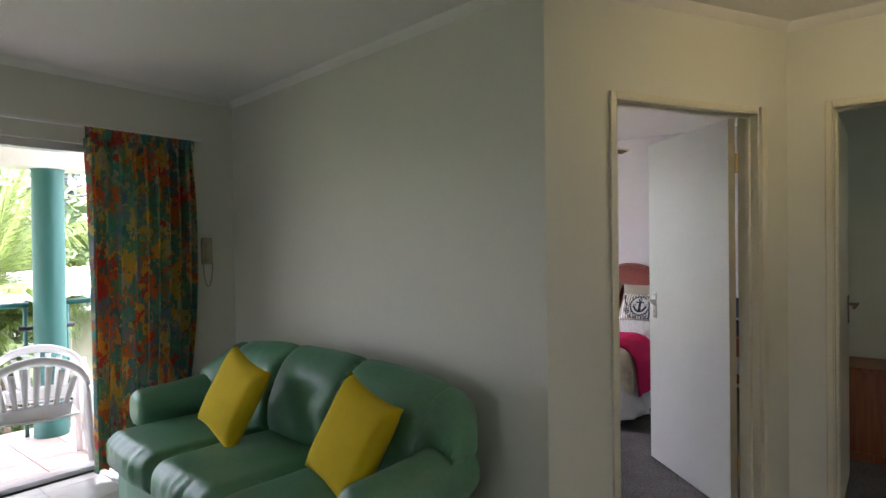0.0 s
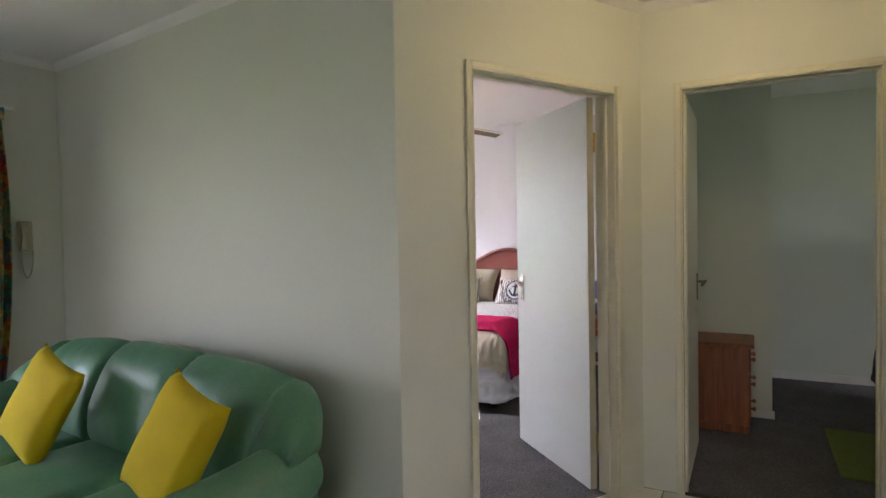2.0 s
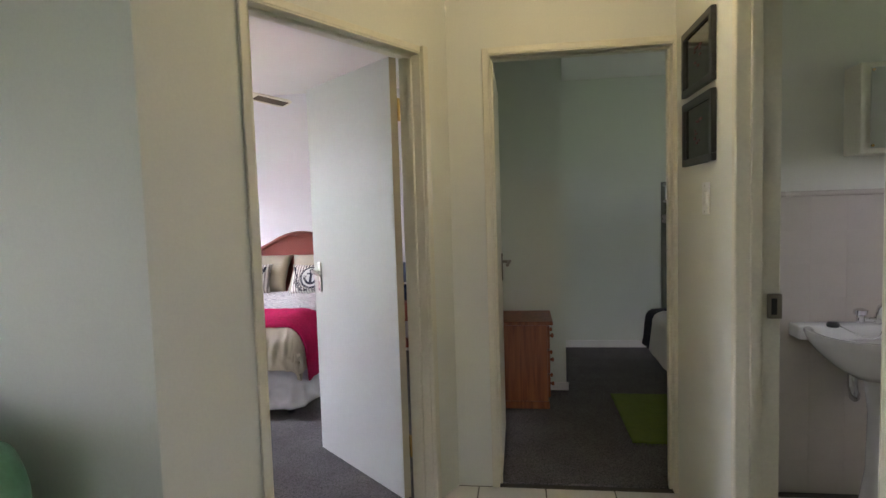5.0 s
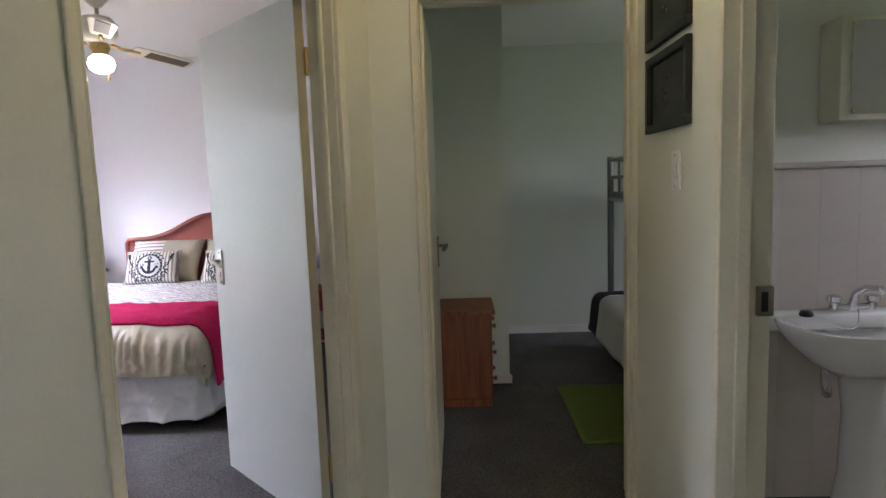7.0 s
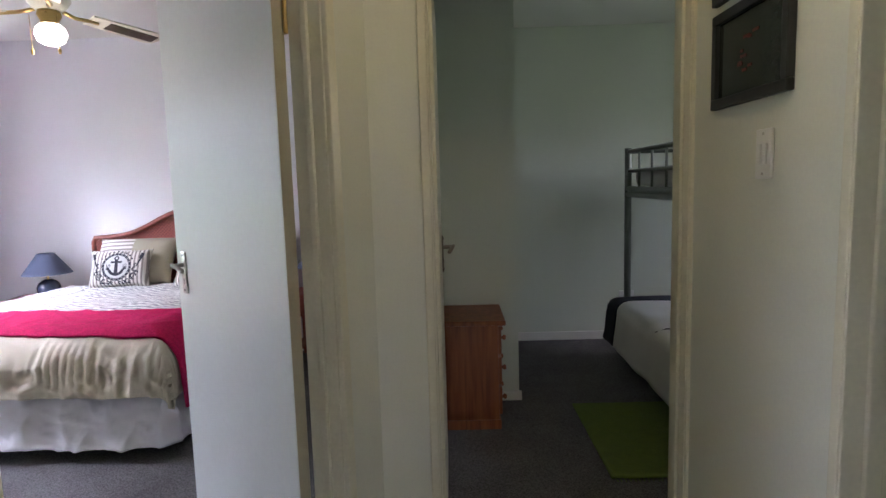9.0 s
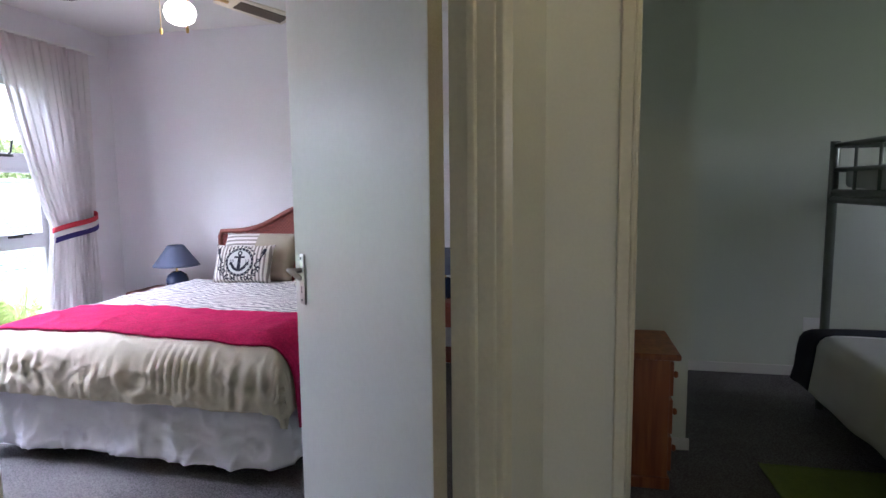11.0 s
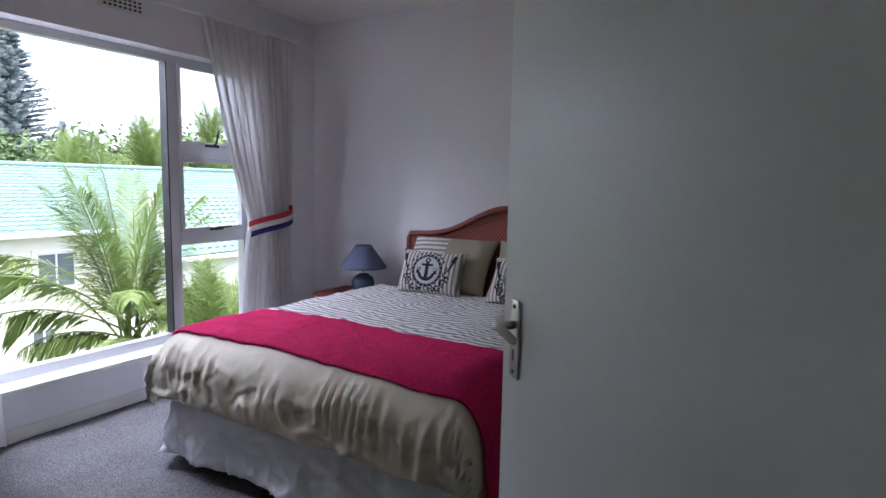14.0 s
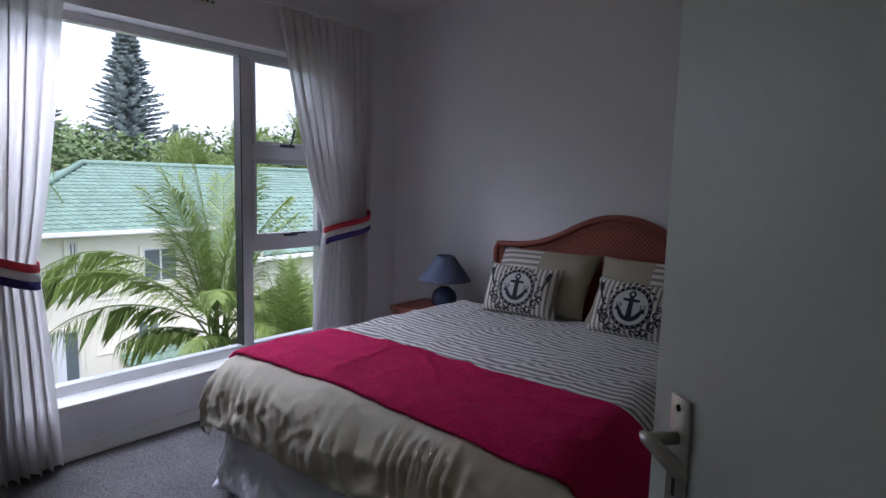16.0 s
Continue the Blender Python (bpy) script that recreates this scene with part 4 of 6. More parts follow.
for x in (-0.68, 0.68):
    for y in (0.1, 1.6):
        bm = bmesh.new()
        lathe(bm, [(0.03, 0.0), (0.034, 0.02), (0.026, 0.08)], 12, at=(x, y, 0.002))
        part("foot", bm, M_BLACK, bed, smooth=True)
bm = bmesh.new()
per = 2 * (BH - BF) + 2 * BW


def valance_point(u, v):
    s = u * per
    d1 = BH - BF
    out = 0.065 * (1 - v) + (0.25 + 0.75 * (1 - v)) * (0.012 * (1 - 2 * abs(math.sin(s * 9 + 3 * fnoise(s * 1.7, v)))) + 0.02 * fnoise(s * 7 + 2 * v, v * 2) + 0.02 * (1 - 2 * abs(fnoise(s * 8 + v * 3, v * 3 - s * 4, 5))) ** 3 + 0.007 * (1 - 2 * abs(fnoise(s * 17 - v * 5, v * 6 + s * 5, 7))) ** 3)
    z = 0.075 + 0.30 * v + (1 - v) * 0.018 * fnoise(s * 2.3, 4)
    if s < d1:
        return Vector((-BW - out, d1 - s, z))
    if s < d1 + 2 * BW:
        return Vector((-BW + (s - d1), -out, z))
    return Vector((BW + out, s - d1 - 2 * BW, z))


grid(bm, 520, 20, valance_point)
part("valance", bm, M_VALANCE, bed, "white gathered cotton valance", smooth=True, solid=0.002)


def drop(d, r=0.15):
    """Sideways reach and fall of a cloth that runs d past an edge."""
    if d <= 0:
        return d, 0.0
    if d < r * math.pi / 2:
        return r * math.sin(d / r), r * (1 - math.cos(d / r))
    return r + 0.09 * (d - r * 1.57), r + (d - r * 1.57)


def gather(s, fall):
    """Uneven upright folds, some sharp, fading in and out down the drop."""
    a = 1 - 2 * abs(math.sin(s * 17 + 3 * fnoise(s * 2.1, fall * 1.2, 4)))
    b_ = 1 - 2 * abs(math.sin(s * 58 + 4 * fnoise(s * 3.3, fall * 2, 9)))
    fade = max(0.15, 1.2 - fall / 0.28)
    loose = 0.9 * fnoise(s * 6 + fall * 4, fall * 7) + 1.2 * (1 - 2 * abs(fnoise(s * 5 - fall * 6, fall * 5 + s * 2, 6))) ** 3
    loose += 0.55 * (1 - 2 * abs(fnoise(s * 15 + fall * 9, fall * 11 - s * 4, 2))) ** 3
    return (0.5 * a + 1.3 * b_ * (0.35 + 1.5 * fnoise(s * 4, fall * 4, 2))) * fade + loose


def cover_point(s, t, z_top, lift=0.0, wrinkle=1.0):
    """s across from the bed's middle, t from the foot edge (negative hangs down)."""
    ax = abs(s)
    hx, vx = drop(ax - (BW - 0.10))
    hy, vy = drop(-t + 0.10)
    x = math.copysign(BW - 0.10 + hx, s)
    y = 0.10 - hy
    fall = max(vx, vy) if min(vx, vy) < 0.02 else max(vx, vy) + 0.25 * min(vx, vy)
    hang = min(1.0, fall / 0.15)
    fold = 0.011 * hang * wrinkle
    if vy >= vx and vy > 0:
        y -= fold * gather(s, fall) + lift * hang + 0.03 * math.sin(math.pi * min(1.0, fall / 0.40))
    elif vx > 0:
        x += math.copysign(0.22 * fold * gather(t + 7, fall) + lift * hang, s)
    z = z_top - fall + 0.3 * lift * (1 - hang) + wrinkle * (0.009 * fnoise(s * 2.5, t * 2.5, 1) + 0.0025 * fnoise(s * 9, t * 9, 5))
    z -= 0.012 * hang * fnoise(s * 2.2, t * 2.2, 8) if fall > 0.2 else 0.0
    crease = 0.008 * (1 - 2 * abs(fnoise(s * 2.4 + t * 1.7, t * 2.1 - s, 3))) ** 6 + 0.005 * (1 - 2 * abs(fnoise(s * 5 - t * 3, t * 4, 11))) ** 5 + 0.002 * (1 - 2 * abs(fnoise(s * 9 + t * 6, t * 8 - s * 3, 13))) ** 4
    z += wrinkle * crease * (1 - hang)
    return Vector((x, y, z))


duvet = thing("duvet", "striped grey and white duvet with a khaki sateen border", "duvet", at=pose(BX, BF, 0))
S0, T0, T1 = 1.04, -0.265, 1.50
BORDER = 0.06


def duvet_at(u, v):
    return cover_point(-S0 + 2 * S0 * u, T0 + (T1 - T0) * v, 0.625)


def is_khaki(u, v):
    return T0 + (T1 - T0) * v < BORDER or abs(-S0 + 2 * S0 * u) > 0.90


bm = bmesh.new()
grid(bm, 260, 200, duvet_at, keep=lambda u, v: not is_khaki(u, v))
part("striped_panel", bm, M_STRIPE, duvet, "grey and white striped cotton", smooth=True, solid=0.012)
bm = bmesh.new()
grid(bm, 260, 200, duvet_at, keep=is_khaki)
part("khaki_border", bm, M_KHAKI, duvet, "khaki sateen border with soft folds", smooth=True, solid=0.012)

e = thing("bed_throw", "crimson fleece throw laid across the foot of the bed", "throw", at=pose(BX, BF, 0))
bm = bmesh.new()


def throw_at(u, v):
    s = -0.80 + 1.92 * u
    t = 0.02 + 0.45 * v + 0.02 * math.sin(u * 5)
    p = cover_point(s, t, 0.632, lift=0.027, wrinkle=1.0)
    return p + Vector((0, 0, 0.004 * fnoise(s * 8, t * 8, 3)))


grid(bm, 240, 64, throw_at)
part("cloth", bm, M_PINK, e, smooth=True, solid=0.014)
for v in (0.0, 1.0):
    bm = bmesh.new()
    tube(bm, [throw_at(k / 60, v) for k in range(61)], 0.009, 6)
    part("rolled_hem", bm, M_PINK, e, smooth=True)

# pillows against the headboard
for x, mats in ((-2.765, 0), (-2.135, 1)):
    e = thing("pillow", "bed pillow with khaki and striped halves", "pillow", "pillows on the bed", at=pose(x, 5.865, 0.79, -33, 0, 0))
    w, h, t = 0.63, 0.41, 0.17
    for nm, mat, test in (("khaki_half", M_PILLOW, lambda u: u > 0.5), ("striped_half", M_STRIPE_H, lambda u: u <= 0.5)):
        bm = bmesh.new()
        for side in (-1, 1):
            grid(bm, 20, 14, lambda u, v: cushion_point(u if mats == 0 else 1 - u, v, w, h, t, side), keep=lambda u, v: test(u))
        bmesh.ops.remove_doubles(bm, verts=bm.verts, dist=0.0008)
        part(nm, bm, mat, e, smooth=True)


def on_cushion(p2, w, h, t, off):
    u, v = p2[0] / w + 0.5, p2[1] / h + 0.5
    q = cushion_point(u, v, w, h, t, -1)
    return Vector((p2[0], q.y - off, p2[1]))


def flat_shape(bm, outline, w, h, t, off):
    """A printed shape laid on the cushion's front; outline: list of quads in the cushion's plane."""
    for quad in outline:
        (ax, ay), (bx, by), (cx, cy), (dx, dy) = quad
        n = 5
        def f(u, v):
            x = (ax * (1 - u) + bx * u) * (1 - v) + (dx * (1 - u) + cx * u) * v
            y = (ay * (1 - u) + by * u) * (1 - v) + (dy * (1 - u) + cy * u) * v
            return on_cushion((x, y), w, h, t, off)
        grid(bm, n, 2, f)
    bmesh.ops.remove_doubles(bm, verts=bm.verts, dist=0.0006)


def arc_quads(cx, cy, r0, r1, a0_, a1_, n):
    out = []
    for k in range(n):
        a, b = radians(a0_ + (a1_ - a0_) * k / n), radians(a0_ + (a1_ - a0_) * (k + 1) / n)
        out.append(((cx + r0 * math.cos(a), cy + r0 * math.sin(a)), (cx + r1 * math.cos(a), cy + r1 * math.sin(a)),
                    (cx + r1 * math.cos(b), cy + r1 * math.sin(b)), (cx + r0 * math.cos(b), cy + r0 * math.sin(b))))
    return out


def anchor_cushion(x, y, z, lean, turn, roll_):
    w, h, t = 0.45, 0.29, 0.13
    e = thing("scatter_cushion", "small striped cushion printed with a navy anchor emblem", "cushion", "anchor cushions on the bed", at=pose(x, y, z, lean, roll_, turn))
    cushion(e, "cover", w, h, t, M_STRIPE_V, Matrix(), n=20)
    bm = bmesh.new()
    flat_shape(bm, arc_quads(0, 0, 0.0, 0.088, 0, 360, 24), w, h, t, 0.003)
    part("emblem_ground", bm, M_LINEN, e, "white round emblem ground", smooth=True)
    bm = bmesh.new()
    flat_shape(bm, arc_quads(0, 0, 0.086, 0.103, 0, 360, 30), w, h, t, 0.004)
    part("emblem_ring", bm, M_NAVY, e, smooth=True)
    for k in range(22):
        bm = bmesh.new()
        a = 2 * math.pi * k / 22
        flat_shape(bm, [tuple((r_ * math.cos(a + o), r_ * math.sin(a + o)) for r_, o in ((0.09, 0.0), (0.09, 0.05), (0.099, 0.13), (0.099, 0.08)))], w, h, t, 0.0065)
        part("rope_strand", bm, M_LINEN, e)
    bm = bmesh.new()
    q = [((-0.014, -0.062), (0.014, -0.062), (0.011, 0.05), (-0.011, 0.05)), ((-0.04, 0.026), (0.04, 0.026), (0.04, 0.04), (-0.04, 0.04))]
    q += arc_quads(0, 0.062, 0.008, 0.018, 0, 360, 12) + arc_quads(0, -0.006, 0.042, 0.062, 200, 340, 12)
    q += [((-0.075, -0.02), (-0.035, -0.03), (-0.05, -0.01), (-0.06, 0.004)), ((0.075, -0.02), (0.035, -0.03), (0.05, -0.01), (0.06, 0.004))]
    flat_shape(bm, q, w, h, t, 0.006)
    part("anchor", bm, M_NAVY, e, "navy printed anchor", smooth=True)
    for s in (-1, 1):
        for cx, cy, r, a0_, a1_ in ((s * 0.118, -0.072, 0.026, 0, 300), (s * 0.082, -0.105, 0.018, 40, 330), (s * 0.128, -0.02, 0.02, 60, 340), (s * 0.03, -0.115, 0.012, 0, 300), (s * 0.114, -0.07, 0.015, 90, 380), (s * 0.055, -0.112, 0.014, 200, 480), (s * 0.142, -0.048, 0.016, 0, 280), (s * 0.132, 0.014, 0.012, 30, 300), (s * 0.1, -0.112, 0.012, 20, 320)):
            bm = bmesh.new()
            flat_shape(bm, arc_quads(cx, cy, r - 0.0085, r, a0_, a1_, 10), w, h, t, 0.004)
            part("scroll", bm, M_NAVY, e, smooth=True)
    for s in (-1, 1):
        bm = bmesh.new()
        flat_shape(bm, [((s * 0.145, 0.0), (s * 0.135, 0.004), (s * 0.165, 0.075), (s * 0.175, 0.07)), ((s * 0.150, 0.062), (s * 0.172, 0.055), (s * 0.185, 0.10), (s * 0.163, 0.106))], w, h, t, 0.004)
        part("oar", bm, M_NAVY, e, smooth=True)
    bm = bmesh.new()
    for k in range(9):
        a = radians(150 - 15 * k)
        cx, cy = 0.122 * math.cos(a), 0.116 * math.sin(a)
        flat_shape(bm, [((cx - 0.006, cy - 0.006), (cx + 0.006, cy - 0.006), (cx + 0.006, cy + 0.007), (cx - 0.006, cy + 0.007))], w, h, t, 0.004)
    part("lettering_bars", bm, M_NAVY, e)
    for txt, tx in (("19", -0.058), ("12", 0.058)):
        cu = bpy.data.curves.new("year", "FONT")
        cu.body, cu.size, cu.align_x, cu.align_y, cu.extrude = txt, 0.036, "CENTER", "CENTER", 0.0006
        cu.materials.append(M_NAVY)
        ob = new("year", cu)
        ob.parent = e
        p = on_cushion((tx, 0.004), w, h, t, 0.006)
        ob.matrix_basis = Matrix.Translation(p) @ Matrix.Rotation(math.pi / 2, 4, "X")


anchor_cushion(-2.79, 5.70, 0.758, -22, 4, 0)
anchor_cushion(-2.15, 5.68, 0.752, -24, -3, 1)

# headboard: woven cane in a bent frame


def crest(x):
    return 0.965 + 0.2 * math.exp(-(abs(x) / 0.37) ** 2.3)


head = thing("headboard", "red-brown woven cane headboard with an arched top", "headboard", at=pose(BX + 0.145, 6.035, 0))
bm = bmesh.new()
grid(bm, 40, 16, lambda u, v: Vector((-0.78 + 1.56 * u, -0.002 + 0.0015 * math.sin(u * 250) * math.sin(v * 90), 0.30 + (crest(-0.78 + 1.56 * u) - 0.32) * v)))
part("cane_panel", bm, M_WEAVE, head, "fine woven cane panel", solid=0.012)
for k in range(3):
    bm = bmesh.new()
    o = 0.032 + 0.013 * k
    pts = [(-0.76 + 1.52 * i / 32, -0.011, crest(-0.76 + 1.52 * i / 32) - o) for i in range(33)]
    tube(bm, pts, 0.0035, 5)
    part("cane_strand", bm, M_CANE, head, smooth=True)
bm = bmesh.new()
tube(bm, [(-0.79, -0.005, 0.02), (-0.79, -0.005, 0.5), (-0.79, -0.005, 0.93)] + [(-0.77 + 1.54 * i / 36, -0.008, crest(-0.77 + 1.54 * i / 36)) for i in range(37)]
     + [(0.79, -0.005, 0.93), (0.79, -0.005, 0.5), (0.79, -0.005, 0.02)], 0.02, 10)
part("frame", bm, M_CANE, head, "bent cane frame", smooth=True)


def nightstand(x, y):
    e = thing("nightstand", "red-brown cane bedside table", "nightstand", "bedside tables", at=pose(x, y, 0))
    bm = bmesh.new()
    box(bm, -0.21, 0.21, -0.18, 0.18, 0.505, 0.53, bevel=0.008)
    part("top", bm, M_CANE, e)
    bm = bmesh.new()
    box(bm, -0.19, 0.19, -0.16, 0.16, 0.36, 0.504, bevel=0.006)
    part("drawer_box", bm, M_CANE, e)
    bm = bmesh.new()
    lathe(bm, [(0.006, 0), (0.006, 0.012), (0.013, 0.018), (0.01, 0.026)], 10, m=Matrix.Translation((0, -0.16, 0.43)) @ Matrix.Rotation(math.pi / 2, 4, "X"))
    part("knob", bm, M_BRASS, e, smooth=True)
    bm = bmesh.new()
    box(bm, -0.19, 0.19, -0.16, 0.16, 0.12, 0.14, bevel=0.004)
    part("shelf", bm, M_CANE, e)
    for a in (-0.18, 0.18):
        for b in (-0.15, 0.15):
            bm = bmesh.new()
            tube(bm, [(a, b, 0.003), (a, b, 0.50)], 0.017, 10)
            part("leg", bm, M_CANE, e, smooth=True)


def table_lamp(x, y):
    e = thing("table_lamp", "table lamp with blue pleated shade and round navy base", "table lamp", "bedside lamps", at=pose(x, y, 0.53) @ Matrix.Scale(0.9, 4))
    bm = bmesh.new()
    lathe(bm, [(0.05, 0.0), (0.07, 0.018), (0.088, 0.055), (0.09, 0.09), (0.075, 0.128), (0.045, 0.15), (0.03, 0.158)], 24)
    part("base", bm, M_LAMPCER, e, "round glazed navy base", smooth=True)
    bm = bmesh.new()
    tube(bm, [(0, 0, 0.155), (0, 0, 0.22)], 0.01, 8)
    part("stem", bm, M_BRASS, e)
    bm = bmesh.new()
    grid(bm, 60, 8, lambda u, v: Vector(((0.185 - 0.125 * v + 0.002 * (int(u * 60) % 2)) * math.cos(2 * math.pi * u), (0.185 - 0.125 * v + 0.002 * (int(u * 60) % 2)) * math.sin(2 * math.pi * u), 0.205 + 0.175 * v)))
    bmesh.ops.remove_doubles(bm, verts=bm.verts, dist=0.0005)
    part("shade", bm, M_LAMPBLUE, e, "blue fabric cone shade", smooth=True, solid=0.003)


nightstand(-3.56, 5.86)
table_lamp(-3.455, 5.86)
nightstand(-1.36, 5.86)
table_lamp(-1.36, 5.86)

# ceiling fan with a lit globe
fan = thing("ceiling_fan", "cream ceiling fan with cane blades and a lit globe", "ceiling fan", at=pose(-2.315, 4.49, 0))
bm = bmesh.new()
lathe(bm, [(0.06, 2.498), (0.065, 2.47), (0.03, 2.43), (0.012, 2.42), (0.012, 2.36)], 20)
part("canopy", bm, M_FRAME, fan, smooth=True, sharp=50)
bm = bmesh.new()
lathe(bm, [(0.02, 2.38), (0.075, 2.365), (0.10, 2.33), (0.10, 2.27), (0.075, 2.235), (0.05, 2.22)], 24)
part("motor", bm, M_FRAME, fan, "cream painted motor housing", smooth=True, sharp=50)
bm = bmesh.new()
lathe(bm, [(0.05, 2.222), (0.055, 2.20), (0.04, 2.17), (0.045, 2.155)], 20)
part("light_fitter", bm, M_BRASS, fan, "brass light fitter", smooth=True)
bm = bmesh.new()
lathe(bm, [(0.042, 2.158), (0.064, 2.138), (0.072, 2.108), (0.06, 2.075), (0.032, 2.058), (0.012, 2.054)], 24)
part("globe", bm, M_OPAL, fan, "lit white glass globe", smooth=True)
for k in range(3):
    r = Matrix.Rotation(radians(64 + 120 * k), 4, "Z") @ Matrix.Translation((0, 0, 2.235)) @ Matrix.Rotation(radians(3), 4, "Y") @ Matrix.Rotation(radians(-13), 4, "X")
    blade = new("blade")
    blade.parent = fan
    bm = bmesh.new()
    pts = [(0.20, -0.05), (0.56, -0.068), (0.605, -0.05), (0.615, 0.0), (0.605, 0.05), (0.56, 0.068), (0.20, 0.05)]
    up = [bm.verts.new(r @ Vector((x, y, 0.004))) for x, y in pts]
    dn = [bm.verts.new(r @ Vector((x, y, -0.004))) for x, y in pts]
    bm.faces.new(up)
    bm.faces.new(dn[::-1])
    for i in range(len(pts)):
        j = (i + 1) % len(pts)
        bm.faces.new((dn[i], dn[j], up[j], up[i]))
    part("board", bm, M_FRAME, blade, "cream blade board")
    bm = bmesh.new()
    box(bm, 0.30, 0.585, -0.036, 0.036, -0.0075, -0.0045, m=r)
    part("cane_inlay", bm, M_DARKCANE, blade, "dark woven cane inlay")
    bm = bmesh.new()
    tube(bm, [r @ Vector(p) for p in ((0.07, 0, 0.0), (0.14, 0.012, -0.008), (0.20, 0, -0.007), (0.25, 0, -0.007))], 0.01, 8)
    part("arm", bm, M_BRASS, blade, smooth=True)
for x, y in ((0.07, -0.05), (-0.06, -0.06)):
    bm = bmesh.new()
    tube(bm, [(x, y, 2.19), (x, y, 2.03)], 0.0015, 5)
    lathe(bm, [(0.004, 0.0), (0.008, -0.01), (0.006, -0.028), (0.002, -0.03)], 8, at=(x, y, 2.03))
    part("pull_chain", bm, M_BRASS, fan, smooth=True)
bulb("globe_bulb", (-2.315, 4.49, 2.0), 0.25, (1.0, 0.85, 0.62), 0.08)

# ---- bunk room ----
e = thing("bedside_cabinet", "varnished red pine bedside cabinet with wooden knobs", "cabinet", at=pose(-0.30, 4.69, 0.002))
bm = bmesh.new()
box(bm, -0.20, 0.185, -0.19, 0.19, 0.05, 0.565, bevel=0.004)
part("body", bm, M_PINE, e)
bm = bmesh.new()
box(bm, -0.215, 0.225, -0.215, 0.212, 0.566, 0.592, bevel=0.008)
part("top", bm, M_PINE, e)
bm = bmesh.new()
box(bm, -0.205, 0.195, -0.2, 0.2, 0.0, 0.05, bevel=0.004)
part("plinth", bm, M_PINE, e)
for z0, z1 in ((0.07, 0.22), (0.235, 0.385), (0.40, 0.55)):
    bm = bmesh.new()
    box(bm, 0.186, 0.204, -0.17, 0.17, z0, z1, bevel=0.005)
    d = part("drawer_front", bm, M_PINE, e)
    for y in (-0.1, 0.1):
        bm = bmesh.new()
        lathe(bm, [(0.008, 0), (0.008, 0.01), (0.016, 0.018), (0.012, 0.028), (0.004, 0.03)], 10, m=Matrix.Translation((0.203, y, (z0 + z1) / 2)) @ Matrix.Rotation(math.pi / 2, 4, "Y"))
        part("knob", bm, M_PINE, d, smooth=True)

PX0, PX1, PY0, PY1 = 0.885, 1.80, 3.66, 5.60
bunk = thing("bunk_bed", "grey steel tube bunk bed with two mattresses", "bunk bed")
for x in (PX0, PX1):
    for y in (PY0, PY1):
        bm = bmesh.new()
        tube(bm, [(x, y, 0.003), (x, y, 1.515)], 0.024, 12)
        part("post", bm, M_TUBE, bunk, smooth=True, sharp=50)
for x in (PX0, PX1):
    for z, r in ((1.49, 0.014), (1.36, 0.012), (1.235, 0.02), (1.20, 0.02), (0.30, 0.02)):
        bm = bmesh.new()
        tube(bm, [(x, PY0, z), (x, PY1, z)], r, 8)
        part("side_rail", bm, M_TUBE, bunk, smooth=True)
    for k in range(7):
        bm = bmesh.new()
        y = PY0 + (PY1 - PY0) * (k + 1) / 8
        tube(bm, [(x, y, 1.24), (x, y, 1.48)], 0.008, 6)
        part("baluster", bm, M_TUBE, bunk, smooth=True)
for y in (PY0, PY1):
    for z in (1.49, 1.36, 1.22, 0.30):
        bm = bmesh.new()
        tube(bm, [(PX0, y, z), (PX1, y, z)], 0.013, 8)
        part("end_rail", bm, M_TUBE, bunk, smooth=True)
for z, mat in ((0.32, M_LINEN), (1.25, M_LINEN)):
    bm = bmesh.new()
    soft_block(bm, PX0 + 0.03, PX1 - 0.03, PY0 + 0.03, PY1 - 0.03, z, z + 0.13, 0.045, 0.008)
    part("mattress", bm, mat, bunk, smooth=True)

e = thing("bunk_duvet", "pale grey duvet with a navy border on the lower bunk", "duvet")


def bunk_cover(u, v):
    s, t = -0.34 + 1.14 * u, PY1 + 0.14 - 2.0 * v
    hx, vx = drop(-s, 0.06)
    hy, vy = drop(t - (PY1 - 0.22), 0.07)
    x = PX0 - 0.11 - (hx if s < 0 else -s)
    y = PY1 - 0.22 + hy
    return Vector((x + 0.01 * fnoise(t * 6, s * 3), y, 0.505 - max(vx, vy) * 0.95 + 0.012 * fnoise(s * 4, t * 4, 6)))


bm = bmesh.new()
grid(bm, 40, 60, bunk_cover, keep=lambda u, v: v > 0.25)
part("pale_panel", bm, M_LINEN, e, smooth=True, solid=0.02)
bm = bmesh.new()
grid(bm, 40, 60, bunk_cover, keep=lambda u, v: v <= 0.25)
part("navy_border", bm, M_NAVYCLOTH, e, "navy cotton duvet border", smooth=True, solid=0.022)
bm = bmesh.new()
tube(bm, [bunk_cover(u / 20, 0.26) + Vector((0, 0, 0.012)) for u in range(21)], 0.004, 5)
part("piping", bm, M_WHITEPL, e, smooth=True)
bm = bmesh.new()
tube(bm, [bunk_cover(u / 20, 0.5 + 0.12 * math.sin(u / 6)) + Vector((0, 0, 0.012)) for u in range(21)], 0.004, 5)
part("printed_line", bm, M_NAVYCLOTH, e, smooth=True)

